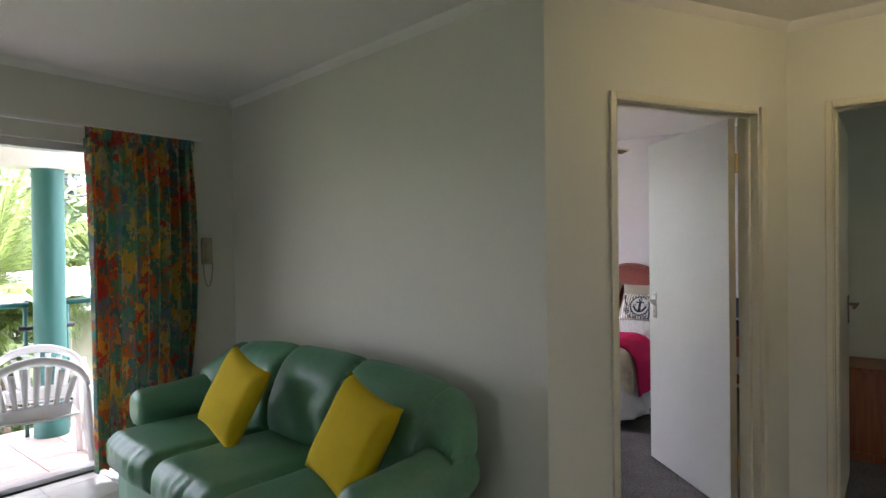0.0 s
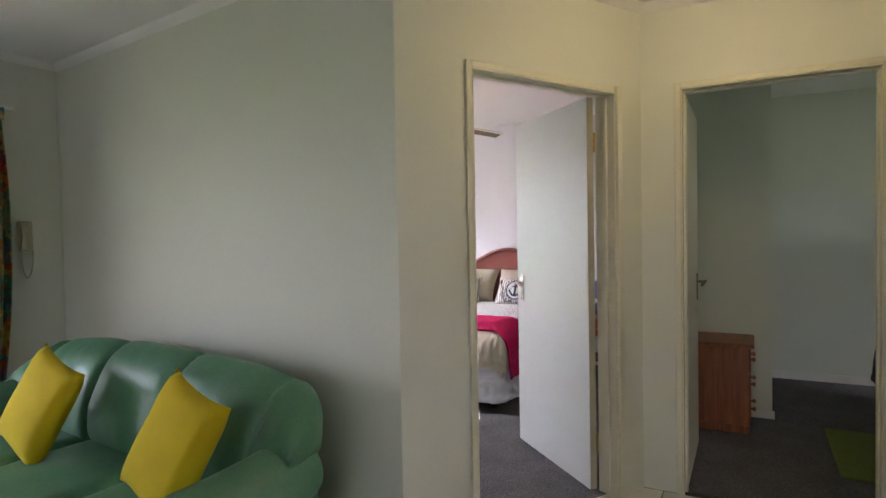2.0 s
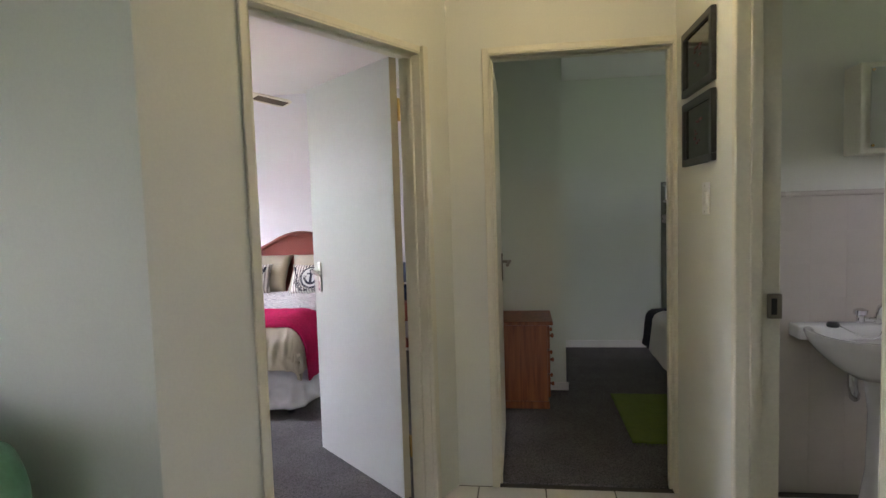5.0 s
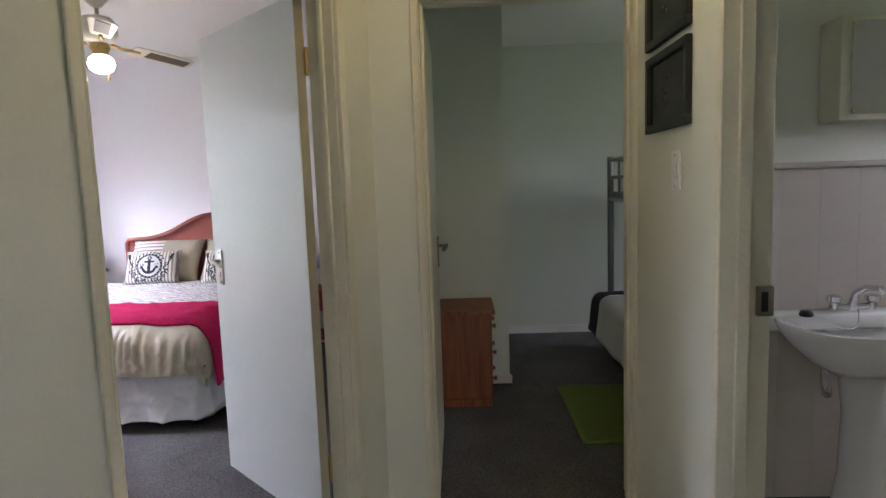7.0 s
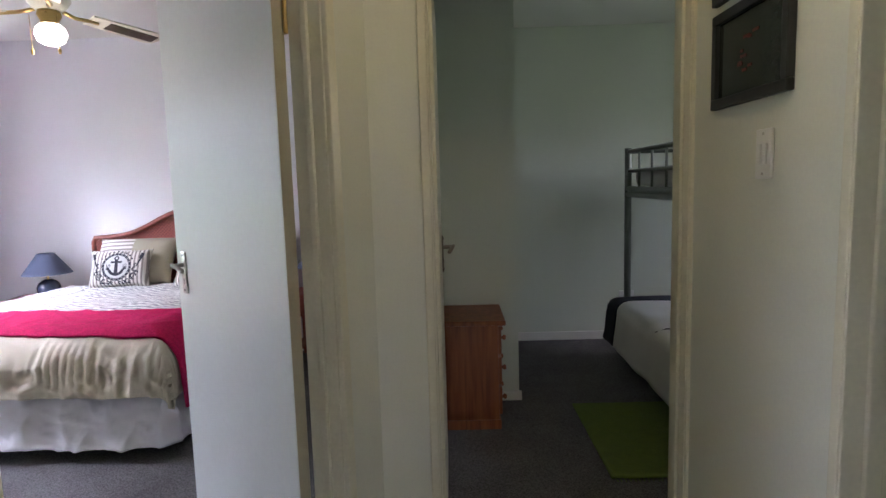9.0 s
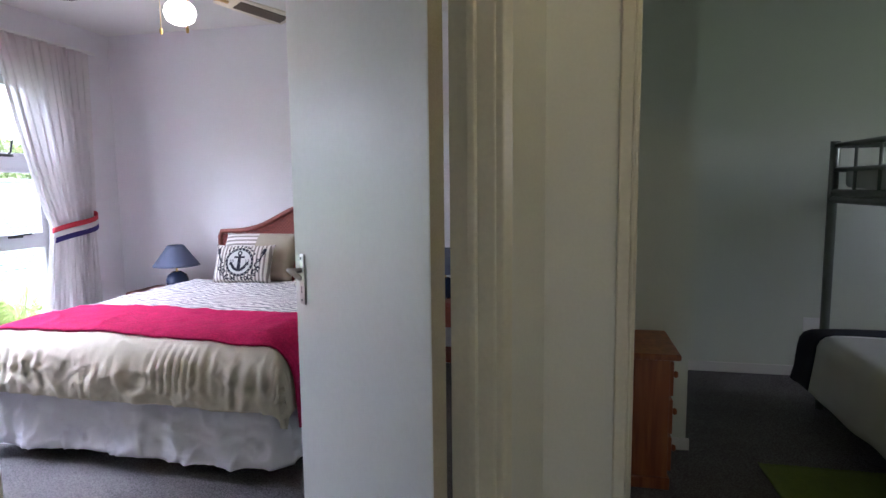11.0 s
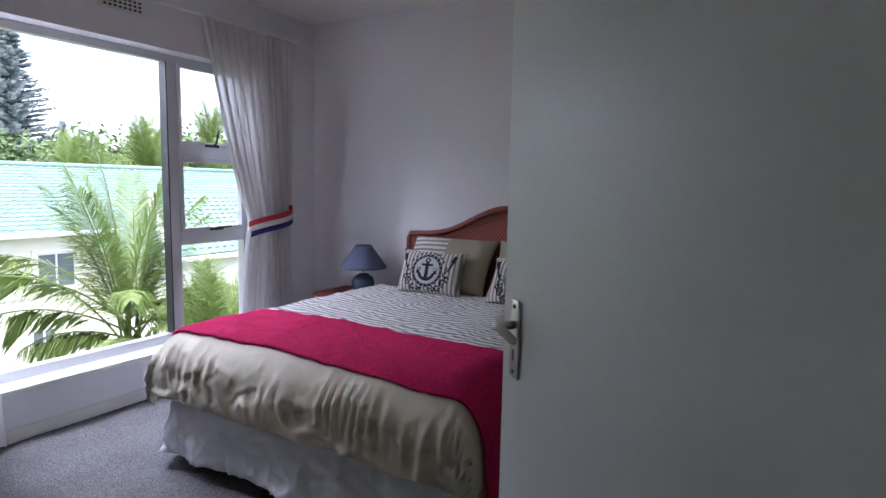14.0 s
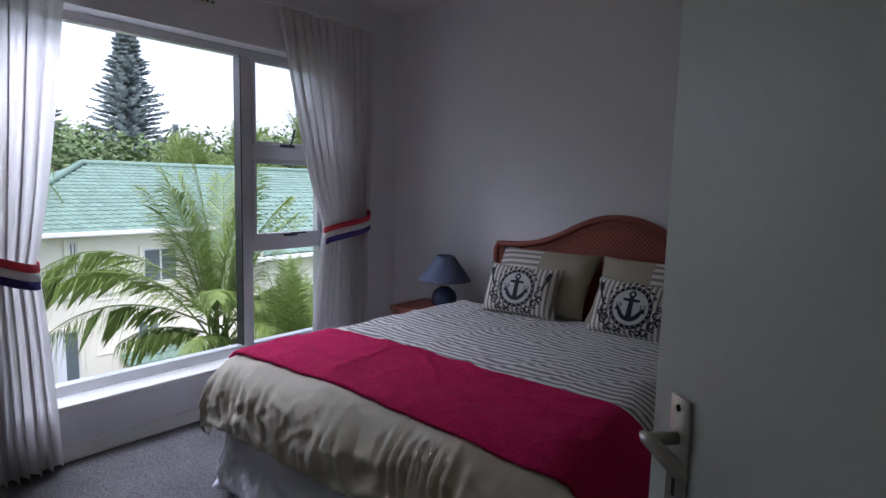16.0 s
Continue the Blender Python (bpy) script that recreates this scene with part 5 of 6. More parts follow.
e = thing("rug", "lime green cotton rug with a fringed edge", "rug", at=pose(0, 0, 0.003))
bm = bmesh.new()
grid(bm, 30, 30, lambda u, v: Vector((0.33 + 0.62 * u, 3.95 + 0.84 * v, 0.008 + 0.004 * fnoise(u * 9, v * 9) + 0.002 * math.sin(v * 190))))
part("rug_body", bm, M_RUG, e, smooth=True, solid=0.01)
bm = bmesh.new()
for k in range(60):
    y0 = 3.95 if k % 2 else 4.79
    x = 0.335 + 0.61 * k / 60
    tube(bm, [(x, y0, 0.006), (x + random.uniform(-0.008, 0.008), y0 + (-0.03 if k % 2 else 0.03), 0.004)], 0.002, 4)
tagged(part("fringe", bm, M_RUG, e), kind="stuff")

e = thing("wall_socket", "white plastic wall socket", "socket")
bm = bmesh.new()
box(bm, 1.0, 1.12, BUNKY - 0.01, BUNKY - 0.0005, 0.30, 0.40, bevel=0.004)
part("plate", bm, M_WHITEPL, e)

# made-up window in the unseen side wall, sized to set the bunk room's brightness
win2 = tagged(new("window_2"), "added aluminium bunk room window, out of sight, put in for light", "window", kind="structure")
bm = bmesh.new()
for a in ((4.55, 5.25, 1.2, 1.24), (4.55, 5.25, 1.81, 1.85), (4.55, 4.59, 1.24, 1.81), (5.21, 5.25, 1.24, 1.81)):
    box(bm, 2.33, 2.38, *a, bevel=0.003)
part("window_frame", bm, M_ALU, win2)

# ---- bathroom ----
# made-up window out of sight, there only to brighten the bathroom
win3 = tagged(new("window_3"), "small added aluminium bathroom window, out of sight, put in for light", "window", kind="structure")
bm = bmesh.new()
for a in ((2.65, 3.21, 1.4, 1.44), (2.65, 3.21, 1.96, 2.0), (2.65, 2.69, 1.44, 1.96), (3.17, 3.21, 1.44, 1.96)):
    box(bm, 2.36, 2.40, *a, bevel=0.003)
part("window_frame", bm, M_ALU, win3)

e = thing("washbasin", "white ceramic pedestal washbasin with chrome taps", "washbasin", at=pose(1.19, 3.445, 0) @ Matrix.Diagonal((1.06, 1.06, 0.965, 1)))


def basin_rim(a, r, z):
    """Front-rounded plan; the back stays flat on the wall."""
    x, y = 0.26 * math.copysign(abs(math.cos(a)) ** 0.7, math.cos(a)), 0.215 * math.copysign(abs(math.sin(a)) ** 0.8, math.sin(a))
    return Vector((x * r, -0.22 + y * r, z))


bm = bmesh.new()
prof = [(0.40, 0.63), (0.62, 0.67), (0.85, 0.735), (0.97, 0.785), (1.0, 0.81), (0.99, 0.822), (0.93, 0.824), (0.88, 0.812), (0.80, 0.77), (0.6, 0.72), (0.3, 0.705), (0.06, 0.70)]
rings = [[bm.verts.new(basin_rim(2 * math.pi * k / 40, r, z) + Vector((0, 0.02 * (1 - r) if z < 0.8 else (-0.03 * (1 - r)), 0))) for k in range(40)] for r, z in prof]
for a, b in zip(rings, rings[1:]):
    for k in range(40):
        bm.faces.new((a[k], a[(k + 1) % 40], b[(k + 1) % 40], b[k]))
bm.faces.new(rings[0][::-1])
bm.faces.new(rings[-1])
box(bm, -0.255, 0.255, -0.10, -0.002, 0.76, 0.826, bevel=0.012, segs=3)
part("bowl", bm, M_CERAMIC, e, smooth=True, sharp=60)
bm = bmesh.new()
lathe(bm, [(0.10, 0.003), (0.095, 0.05), (0.075, 0.2), (0.07, 0.45), (0.09, 0.64)], 24, at=(0.05, -0.17, 0))
part("pedestal", bm, M_CERAMIC, e, smooth=True)
bm = bmesh.new()
tube(bm, [(0.07, -0.055, 0.825), (0.07, -0.055, 0.86), (0.075, -0.06, 0.90), (0.085, -0.10, 0.93), (0.10, -0.15, 0.935), (0.105, -0.17, 0.92)], 0.012, 10, radii=[0.02, 0.016, 0.013, 0.012, 0.012, 0.013])
part("spout", bm, M_CHROME, e, smooth=True)
for x in (0.0, 0.14):
    bm = bmesh.new()
    tube(bm, [(0.07, -0.055, 0.842), (x, -0.055, 0.85)], 0.011, 8)
    lathe(bm, [(0.014, 0.825), (0.016, 0.84), (0.014, 0.862), (0.024, 0.868), (0.026, 0.888), (0.012, 0.896)], 14, at=(x, -0.055, 0))
    part("tap", bm, M_CHROME, e, smooth=True, sharp=50)
bm = bmesh.new()
lathe(bm, [(0.022, 0.0), (0.024, 0.01), (0.018, 0.022)], 14, at=(-0.13, -0.11, 0.824))
part("plug", bm, M_BLACK, e, "black rubber plug", smooth=True)
bm = bmesh.new()
tube(bm, [(-0.12 + 0.19 * k / 16, -0.085 - 0.10 * math.sin(math.pi * k / 16), 0.84 - 0.05 * math.sin(math.pi * k / 16)) for k in range(17)], 0.0025, 5)
part("chain", bm, M_CHROME, e, smooth=True)
bm = bmesh.new()
tube(bm, [(-0.06, -0.12, 0.68), (-0.06, -0.12, 0.56), (-0.04, -0.10, 0.50), (0.0, -0.03, 0.49)], 0.018, 10)
part("waste_pipe", bm, M_CHROME, e, smooth=True)

e = thing("bathroom_cabinet", "cream wall cabinet with a mirror door", "cabinet", at=pose(1.39, 3.448, 1.525))
bm = bmesh.new()
box(bm, -0.25, 0.25, -0.13, 0.0, 0.0, 0.375, bevel=0.005)
part("body", bm, M_FRAME, e)
bm = bmesh.new()
box(bm, -0.215, 0.215, -0.137, -0.131, 0.022, 0.353, bevel=0.002)
part("mirror_door", bm, M_MIRROR, e, "silvered mirror door")
bm = bmesh.new()
for x in (-0.205, 0.205):
    for z in (0.033, 0.342):
        lathe(bm, [(0.006, 0), (0.006, 0.003), (0.003, 0.004)], 8, m=Matrix.Translation((x, -0.137, z)) @ Matrix.Rotation(math.pi / 2, 4, "X"))
part("mirror_screws", bm, M_BRASS, e)

bm = bmesh.new()
grid(bm, 24, 10, lambda u, v: Vector((1.75 + 0.30 * u + 0.03 * math.sin(v * 3), 1.20 + 0.02 * math.sin(u * 25), 1.25 + 0.55 * v)))
e = thing("towel", "teal striped towel hanging on the bathroom wall", "towel")
part("cloth", bm, M_TEALGREEN, e, smooth=True, solid=0.006)
bm = bmesh.new()
box(bm, 1.70, 2.10, 1.112, 1.20, 1.80, 1.815, bevel=0.003)
part("rail", bm, M_CHROME, e)

# ---- balcony ----
bm = bmesh.new()
box(bm, -6.0, FAC - 0.23, -3.6, 2.9, -0.35, -0.13)
slab = structure("balcony_floor", bm, M_GROUT, "pink terrace tiles on the balcony floor", "floor")
bm = bmesh.new()
box(bm, -6.1, FAC - 0.23, -3.6, 2.9, 2.30, 2.42)
structure("balcony_ceiling", bm, M_CEIL, "white boarded balcony soffit", "ceiling")
bm = bmesh.new()
box(bm, -5.78, -5.50, -3.6, 2.9, 2.06, 2.30, bevel=0.01)
structure("beam_balcony", bm, M_PLASTER, "cream plastered balcony beam", "beam")
e = thing("balcony_column", "round green painted balcony column", "column", at=pose(-5.64, 1.70, 0))
bm = bmesh.new()
lathe(bm, [(0.125, -0.126), (0.125, 0.0), (0.115, 0.02), (0.115, 2.04), (0.125, 2.06)], 28)
part("shaft", bm, M_TEALGREEN, e, smooth=True, sharp=50)


def rail_panel(y0, y1):
    e = thing("balcony_rail", "dark green metal balcony railing", "railing", "balcony railings")
    for z, r in ((0.955, 0.022), (0.12, 0.012)):
        bm = bmesh.new()
        tube(bm, [(-5.72, y0, z), (-5.72, y1, z)], r, 8)
        part("rail", bm, M_TEALGREEN, e, smooth=True)
    for y in (y0 + 0.02, y1 - 0.02):
        bm = bmesh.new()
        tube(bm, [(-5.72, y, -0.128), (-5.72, y, 0.955)], 0.016, 8)
        part("post", bm, M_TEALGREEN, e, smooth=True)
        bm = bmesh.new()
        tube(bm, [(-5.72, y - 0.05, 0.76), (-5.72, y + 0.05, 0.76)], 0.022, 8)
        part("clamp", bm, M_BLACK, e, smooth=True)
    bm = bmesh.new()
    box(bm, -5.725, -5.717, y0 + 0.05, y1 - 0.05, 0.15, 0.90)
    part("glass_panel", bm, M_GLASS, e).visible_shadow = False


rail_panel(-3.4, 0.0)
rail_panel(0.05, 1.57)
rail_panel(1.83, 2.85)


def garden_chair(m):
    e = thing("garden_chair", "white moulded plastic garden armchair on the balcony", "chair", "garden chairs on the balcony", at=m)

    for k in range(7):
        x = -0.165 + 0.055 * k
        top = 0.80 - 0.25 * (x / 0.28) ** 2 - 0.02
        bm = bmesh.new()
        grid(bm, 2, 8, lambda u, v: Vector((x * (1 + 0.22 * v) + (u - 0.5) * 0.03 * (1 + 0.25 * v), 0.29 + 0.11 * v - 0.04 * (1 - (x / 0.28) ** 2), 0.50 + (top - 0.50) * v)))
        part("back_slat", bm, M_WHITEPL, e, smooth=True, solid=0.008)
    bm = bmesh.new()
    grid(bm, 14, 4, lambda u, v: Vector(((u - 0.5) * (0.38 + 0.03 * v), 0.265 + 0.03 * v - 0.04 * (1 - ((u - 0.5) * 0.38 / 0.28) ** 2), 0.40 + 0.115 * v)))
    part("back_panel", bm, M_WHITEPL, e, smooth=True, solid=0.009)
    bm = bmesh.new()
    pts = []
    for k in range(21):
        a = math.pi * k / 20
        pts.append((-0.29 * math.cos(a), 0.36 - 0.06 * math.sin(a) + 0.04, 0.62 + 0.20 * math.sin(a)))
    ring = [(-0.30, -0.24, 0.60), (-0.31, 0.0, 0.635), (-0.30, 0.25, 0.64)] + pts + [(0.30, 0.25, 0.64), (0.31, 0.0, 0.635), (0.30, -0.24, 0.60)]
    grid(bm, len(ring) - 1, 3, lambda u, v: Vector(ring[round(u * (len(ring) - 1))]) + Vector((0, 0, 0.0)) + Vector((0.0, -0.012, -0.055)) * (v - 0.3) + (Vector((-math.copysign(0.03, ring[round(u * (len(ring) - 1))][0]), 0, 0.008)) * (1 - abs(2 * v - 1))))
    part("arm_and_top_rail", bm, M_WHITEPL, e, smooth=True, solid=0.012)
    bm = bmesh.new()
    grid(bm, 12, 12, lambda u, v: Vector((-0.24 + 0.48 * u, -0.25 + 0.54 * v, 0.41 + 0.02 * abs(2 * u - 1) ** 2 - 0.02 * math.sin(math.pi * v) + (0.0 if v > 0.12 else -0.03 * (0.12 - v) / 0.12))))
    part("seat", bm, M_WHITEPL, e, smooth=True, solid=0.01)
    for sx in (-1, 1):
        for sy, y in ((-1, -0.24), (1, 0.27)):
            bm = bmesh.new()
            y2 = y + sy * 0.06
            ztop = 0.60 if sy < 0 else 0.64
            grid(bm, 2, 6, lambda u, v: Vector((sx * (0.315 - 0.03 * v) + (u - 0.5) * 0.055 * sx, y2 - (y2 - y) * v + 0.02 * (1 - abs(2 * u - 1)), ztop * v)))
            part("leg", bm, M_WHITEPL, e, smooth=True, solid=0.012)
    return e


gc = garden_chair(pose(-4.80, 1.33, -0.124, 0, 0, -102))
copy_thing(gc, pose(-5.38, 1.54, -0.124, 0, 0, -108))

# ---- outdoors ----
GZ = -5.5
bm = bmesh.new()
grid(bm, 40, 40, lambda u, v: Vector(((u - 0.5) * 3000, (v - 0.5) * 3000, GZ - (0.0 if abs(u - 0.5) < 0.02 and abs(v - 0.5) < 0.02 else 1.0))))
structure("ground", bm, M_GRASS, "green lawn and planting round the buildings", "ground")
bm = bmesh.new()
box(bm, FAC - 0.23, 2.9, -3.7, BUNKY + 0.1, GZ, -0.26)
structure("wall_lower_storey", bm, M_PLASTER, "cream plastered lower storey of the building", "wall")

# slab added above the view, keeps direct sun out of the bedroom
bm = bmesh.new()
box(bm, -5.25, FAC - 0.23, 2.9, BUNKY + 0.5, 2.62, 2.72)
structure("roof_eave", bm, M_GUTTER, "unseen white slab added over the bedroom window to block sun", "eave")

house = thing("neighbouring_house", "cream two-storey house with a green tiled hip roof", "house")
HX0, HX1, HY0, HY1 = -18.0, -27.0, 6.6, 24.0
EZ, RZ = -0.22, 1.62
bm = bmesh.new()
box(bm, HX1, HX0, HY0, HY1, GZ, EZ - 0.02)
part("wall", bm, M_PLASTER, house)
bm = bmesh.new()
box(bm, HX0 - 0.02, HX0 + 0.05, HY0 - 0.05, HY1, -1.92, -1.80, bevel=0.02)
part("string_course", bm, M_PLASTER, house)


def house_window(y0, y1, z0, z1, curtain):
    w = new("window")
    w.parent = house
    bm = bmesh.new()
    for a in ((y0 - 0.1, y1 + 0.1, z1, z1 + 0.1), (y0 - 0.1, y1 + 0.1, z0 - 0.1, z0), (y0 - 0.1, y0, z0, z1), (y1, y1 + 0.1, z0, z1)):
        box(bm, HX0 - 0.02, HX0 + 0.06, *a, bevel=0.01)
    part("surround", bm, M_PLASTER, w)
    bm = bmesh.new()
    box(bm, HX0 + 0.005, HX0 + 0.012, y0, y1, z0, z1)
    part("pane", bm, M_WINDARK, w)
    bm = bmesh.new()
    for a in ((y0, y1, z1 - 0.05, z1), (y0, y1, z0, z0 + 0.05), (y0, y0 + 0.05, z0 + 0.05, z1 - 0.05), (y1 - 0.05, y1, z0 + 0.05, z1 - 0.05), ((y0 + y1) / 2 - 0.025, (y0 + y1) / 2 + 0.025, z0 + 0.05, z1 - 0.05)):
        box(bm, HX0 + 0.013, HX0 + 0.04, *a)
    part("frame", bm, M_GUTTER, w)
    if curtain:
        bm = bmesh.new()
        grid(bm, 30, 2, lambda u, v: Vector((HX0 + 0.017 + 0.004 * math.sin(u * 60), y0 + 0.06 + (y1 - y0 - 0.4) * u, z0 + 0.06 + (z1 - z0 - 0.12) * v)))
        part("net_curtain", bm, M_VALANCE, w, smooth=True)


house_window(7.45, 8.62, -4.2, -2.78, True)
house_window(10.08, 10.72, -3.62, -2.80, False)
house_window(11.9, 12.9, -4.0, -2.9, True)
house_window(8.44, 8.66, -1.56, -0.45, False)
house_window(10.3, 11.3, -1.75, -0.75, False)
house_window(13.4, 14.6, -1.75, -0.75, False)
for y0, y1, z0, z1 in ((9.0, 9.8, -2.7, -2.05), (9.0, 9.8, -3.6, -2.8)):
    bm = bmesh.new()
    for a in ((y0, y1, z0, z0 + 0.035), (y0, y1, z1 - 0.035, z1), (y0, y0 + 0.035, z0 + 0.035, z1 - 0.035), (y1 - 0.035, y1, z0 + 0.035, z1 - 0.035)):
        box(bm, HX0 - 0.01, HX0 + 0.02, *a)
    part("wall_panel_moulding", bm, M_PLASTER, house)
bm = bmesh.new()
box(bm, HX0 + 0.40, HX0 + 0.52, HY0 - 0.5, HY1, EZ - 0.06, EZ + 0.06, bevel=0.02)
part("gutter", bm, M_GUTTER, house, "white painted gutter")
bm = bmesh.new()
box(bm, HX0, HX0 + 0.40, HY0 - 0.45, HY1, EZ - 0.06, EZ - 0.02)
part("soffit", bm, M_GUTTER, house)

roof = new("roof")
roof.parent = house
EX, RX = HX0 + 0.48, -22.4                 # eave and ridge lines
RY = 10.4                                  # where the ridge begins
EY = HY0 - 0.45
slope_len = math.hypot(EX - RX, RZ - EZ)
ROWS_N, TW = 19, 0.25
rl = slope_len / ROWS_N


def tile_mesh(bm, y, x0, z0, x1, z1, w):
    """One rolled roof tile, from its lower edge to its upper one, as a lifted wave."""
    lo, up = [], []
    for k in range(7):
        f = k / 6
        wave = 0.016 * max(0.0, math.sin(f * 2 * math.pi)) - 0.010 * max(0.0, -math.sin(f * 2 * math.pi))
        lo.append((x0, y + w * f, z0 + wave + 0.034))
        up.append((x1, y + w * f, z1 + wave + 0.008))
    vl = [bm.verts.new(p) for p in lo]
    vu = [bm.verts.new(p) for p in up]
    vb = [bm.verts.new((x0, p[1], p[2] - 0.03)) for p in lo]
    for k in range(6):
        bm.faces.new((vl[k], vl[k + 1], vu[k + 1], vu[k]))
        bm.faces.new((vb[k], vb[k + 1], vl[k + 1], vl[k]))


dx, dz = (RX - EX) / ROWS_N, (RZ - EZ) / ROWS_N
bm = bmesh.new()
tile_mesh(bm, 0, 0, 0, dx, dz, TW * 0.985)
one_tile = bpy.data.meshes.new("tile")
bmesh.ops.recalc_face_normals(bm, faces=bm.faces)
bm.to_mesh(one_tile)
bm.free()
one_tile.materials.append(M_ROOF)
for p in one_tile.polygons:
    p.use_smooth = True
one_tile.set_sharp_from_angle(angle=radians(50))
rest = bmesh.new()
count = 0
for r in range(ROWS_N):
    f = (r + 0.5) / ROWS_N
    y_hip = EY + (RY - EY) * f
    c = 0
    y = math.ceil(y_hip / TW) * TW
    while y < 22.5:
        if y < 13.6 and count < 300:
            ob = new("tile", one_tile)
            ob.location = (EX + dx * r, y, EZ + 0.02 + dz * r)
            ob.parent = roof
            count += 1
        else:
            tile_mesh(rest, y, EX + dx * r, EZ + 0.02 + dz * r, EX + dx * (r + 1), EZ + 0.02 + dz * (r + 1), TW * 0.985)
        y += TW
tagged(part("far_tiles", rest, M_ROOF_J, roof, smooth=True, sharp=50), kind="stuff")
bm = bmesh.new()
for q in (((EX, EY, EZ), (EX, 24, EZ), (RX, 24, RZ), (RX, RY, RZ)), ((EX, EY, EZ), (RX, RY, RZ), (-27.2, EY, EZ)), ((RX, RY, RZ), (RX, 24, RZ), (-27.2, 24, EZ), (-27.2, EY, EZ))):
    bm.faces.new([bm.verts.new(p) for p in q])
part("roof_underlay", bm, M_ROOF_J, roof)
bm = bmesh.new()
tube(bm, [(RX, RY, RZ + 0.05), (RX, 24, RZ + 0.05)], 0.11, 8)
part("ridge_cap", bm, M_ROOF, roof, smooth=True)
bm = bmesh.new()
tube(bm, [(EX, EY, EZ + 0.06), (RX, RY, RZ + 0.06)], 0.10, 8)
part("hip_cap", bm, M_ROOF, roof, smooth=True)
# a lower wing with its own hip, and a small porch roof
wing = thing("house_wing", "low wing of the house with a green tiled hip roof", "house")
bm = bmesh.new()
box(bm, -17.9, -14.6, 12.0, 19.0, GZ, -0.75)
part("wall", bm, M_PLASTER, wing)
bm = bmesh.new()
wv = [(-14.2, 11.6, -0.72), (-14.2, 19.4, -0.72), (-18.0, 19.4, 0.75), (-18.0, 13.6, 0.75), (-18.0, 11.6, -0.72)]
for r in range(13):
    fa, fb = r / 13, (r + 1) / 13
    yh = 11.6 + 2.0 * fa
    k = 0
    while yh + k * TW < 19.2:
        tile_mesh(bm, yh + k * TW, -14.2 - 3.8 * fa, -0.70 + 1.47 * fa, -14.2 - 3.8 * fb, -0.70 + 1.47 * fb, TW * 0.985)
        k += 1
tagged(part("roof_tiles", bm, M_ROOF_J, wing, smooth=True, sharp=50), kind="stuff")
bm = bmesh.new()
bm.faces.new([bm.verts.new((a, b, c - 0.02)) for a, b, c in (wv[0], wv[1], wv[2], wv[3])])
bm.faces.new([bm.verts.new((a, b, c - 0.02)) for a, b, c in (wv[0], wv[3], wv[4])])
part("roof_underlay", bm, M_ROOF_J, wing)
bm = bmesh.new()
tube(bm, [(-14.2, 11.6, -0.66), (-18.0, 13.6, 0.82)], 0.10, 8)
part("hip_cap", bm, M_GUTTER, wing, "pale mortared hip", smooth=True)
bm = bmesh.new()
box(bm, -14.25, -14.12, 11.5, 19.4, -0.84, -0.72, bevel=0.02)
part("gutter", bm, M_GUTTER, wing)
porch = thing("porch_roof", "small green tiled lean-to roof against the house", "roof")
bm = bmesh.new()
for r in range(8):
    for k in range(12):
        fa, fb = r / 8, (r + 1) / 8
        tile_mesh(bm, 9.6 + k * TW, -15.6 - 2.38 * fa, -4.55 + 0.85 * fa, -15.6 - 2.38 * fb, -4.55 + 0.85 * fb, TW * 0.985)
tagged(part("roof_tiles", bm, M_ROOF_J, porch, smooth=True, sharp=50), kind="stuff")
for y in (9.7, 12.4):
    bm = bmesh.new()
    tube(bm, [(-15.75, y, GZ), (-15.75, y, -4.55)], 0.06, 8)
    part("post", bm, M_GUTTER, porch)

# ---- plants ----


def frond(bm, base, azim, elev, length, droop, pairs, leaf, seed, width=0.022):
    """A feather palm leaf: arching rib with two rows of drooping leaflets."""
    rnd = random.Random(seed)
    p = Vector(base)
    a = radians(azim)
    pts, n = [p.copy()], 24
    for k in range(n):
        e_ = radians(elev - droop * ((k + 1) / n) ** 1.4)
        p = p + Vector((math.cos(a) * math.cos(e_), math.sin(a) * math.cos(e_), math.sin(e_))) * (length / n)
        pts.append(p.copy())
    tube(bm, pts, 0.012, 5, radii=[0.018 * (1 - 0.85 * i / n) for i in range(n + 1)])
    side = Vector((-math.sin(a), math.cos(a), 0))
    for k in range(pairs):
        f = 0.16 + 0.83 * k / pairs
        i = min(n - 1, int(f * n))
        o = pts[i].lerp(pts[i + 1], f * n - i)
        d = (pts[i + 1] - pts[i]).normalized()
        upv = side.cross(d)
        ll = leaf * (0.45 + 0.75 * math.sin(math.pi * min(1, f * 0.92 + 0.06))) * rnd.uniform(0.8, 1.1)
        for s in (-1, 1):
            out = (side * s * 0.8 + d * (0.55 + 0.5 * f) + upv * rnd.uniform(0.1, 0.5)).normalized()
            mid = o + out * ll * 0.55
            tip = o + out * ll * 0.92 + Vector((0, 0, -0.42 * ll * rnd.uniform(0.4, 1.5) * (0.35 + max(0.0, 1.0 - d.z))))
            wv_ = (d * 0.9 - out * 0.2 + upv * 0.4).normalized() * width * rnd.uniform(0.7, 1.2)
            v = [bm.verts.new(q) for q in (o - wv_ * 0.3, o + wv_ * 0.3, mid + wv_ * 0.5, tip, mid - wv_ * 0.5)]
            bm.faces.new(v)


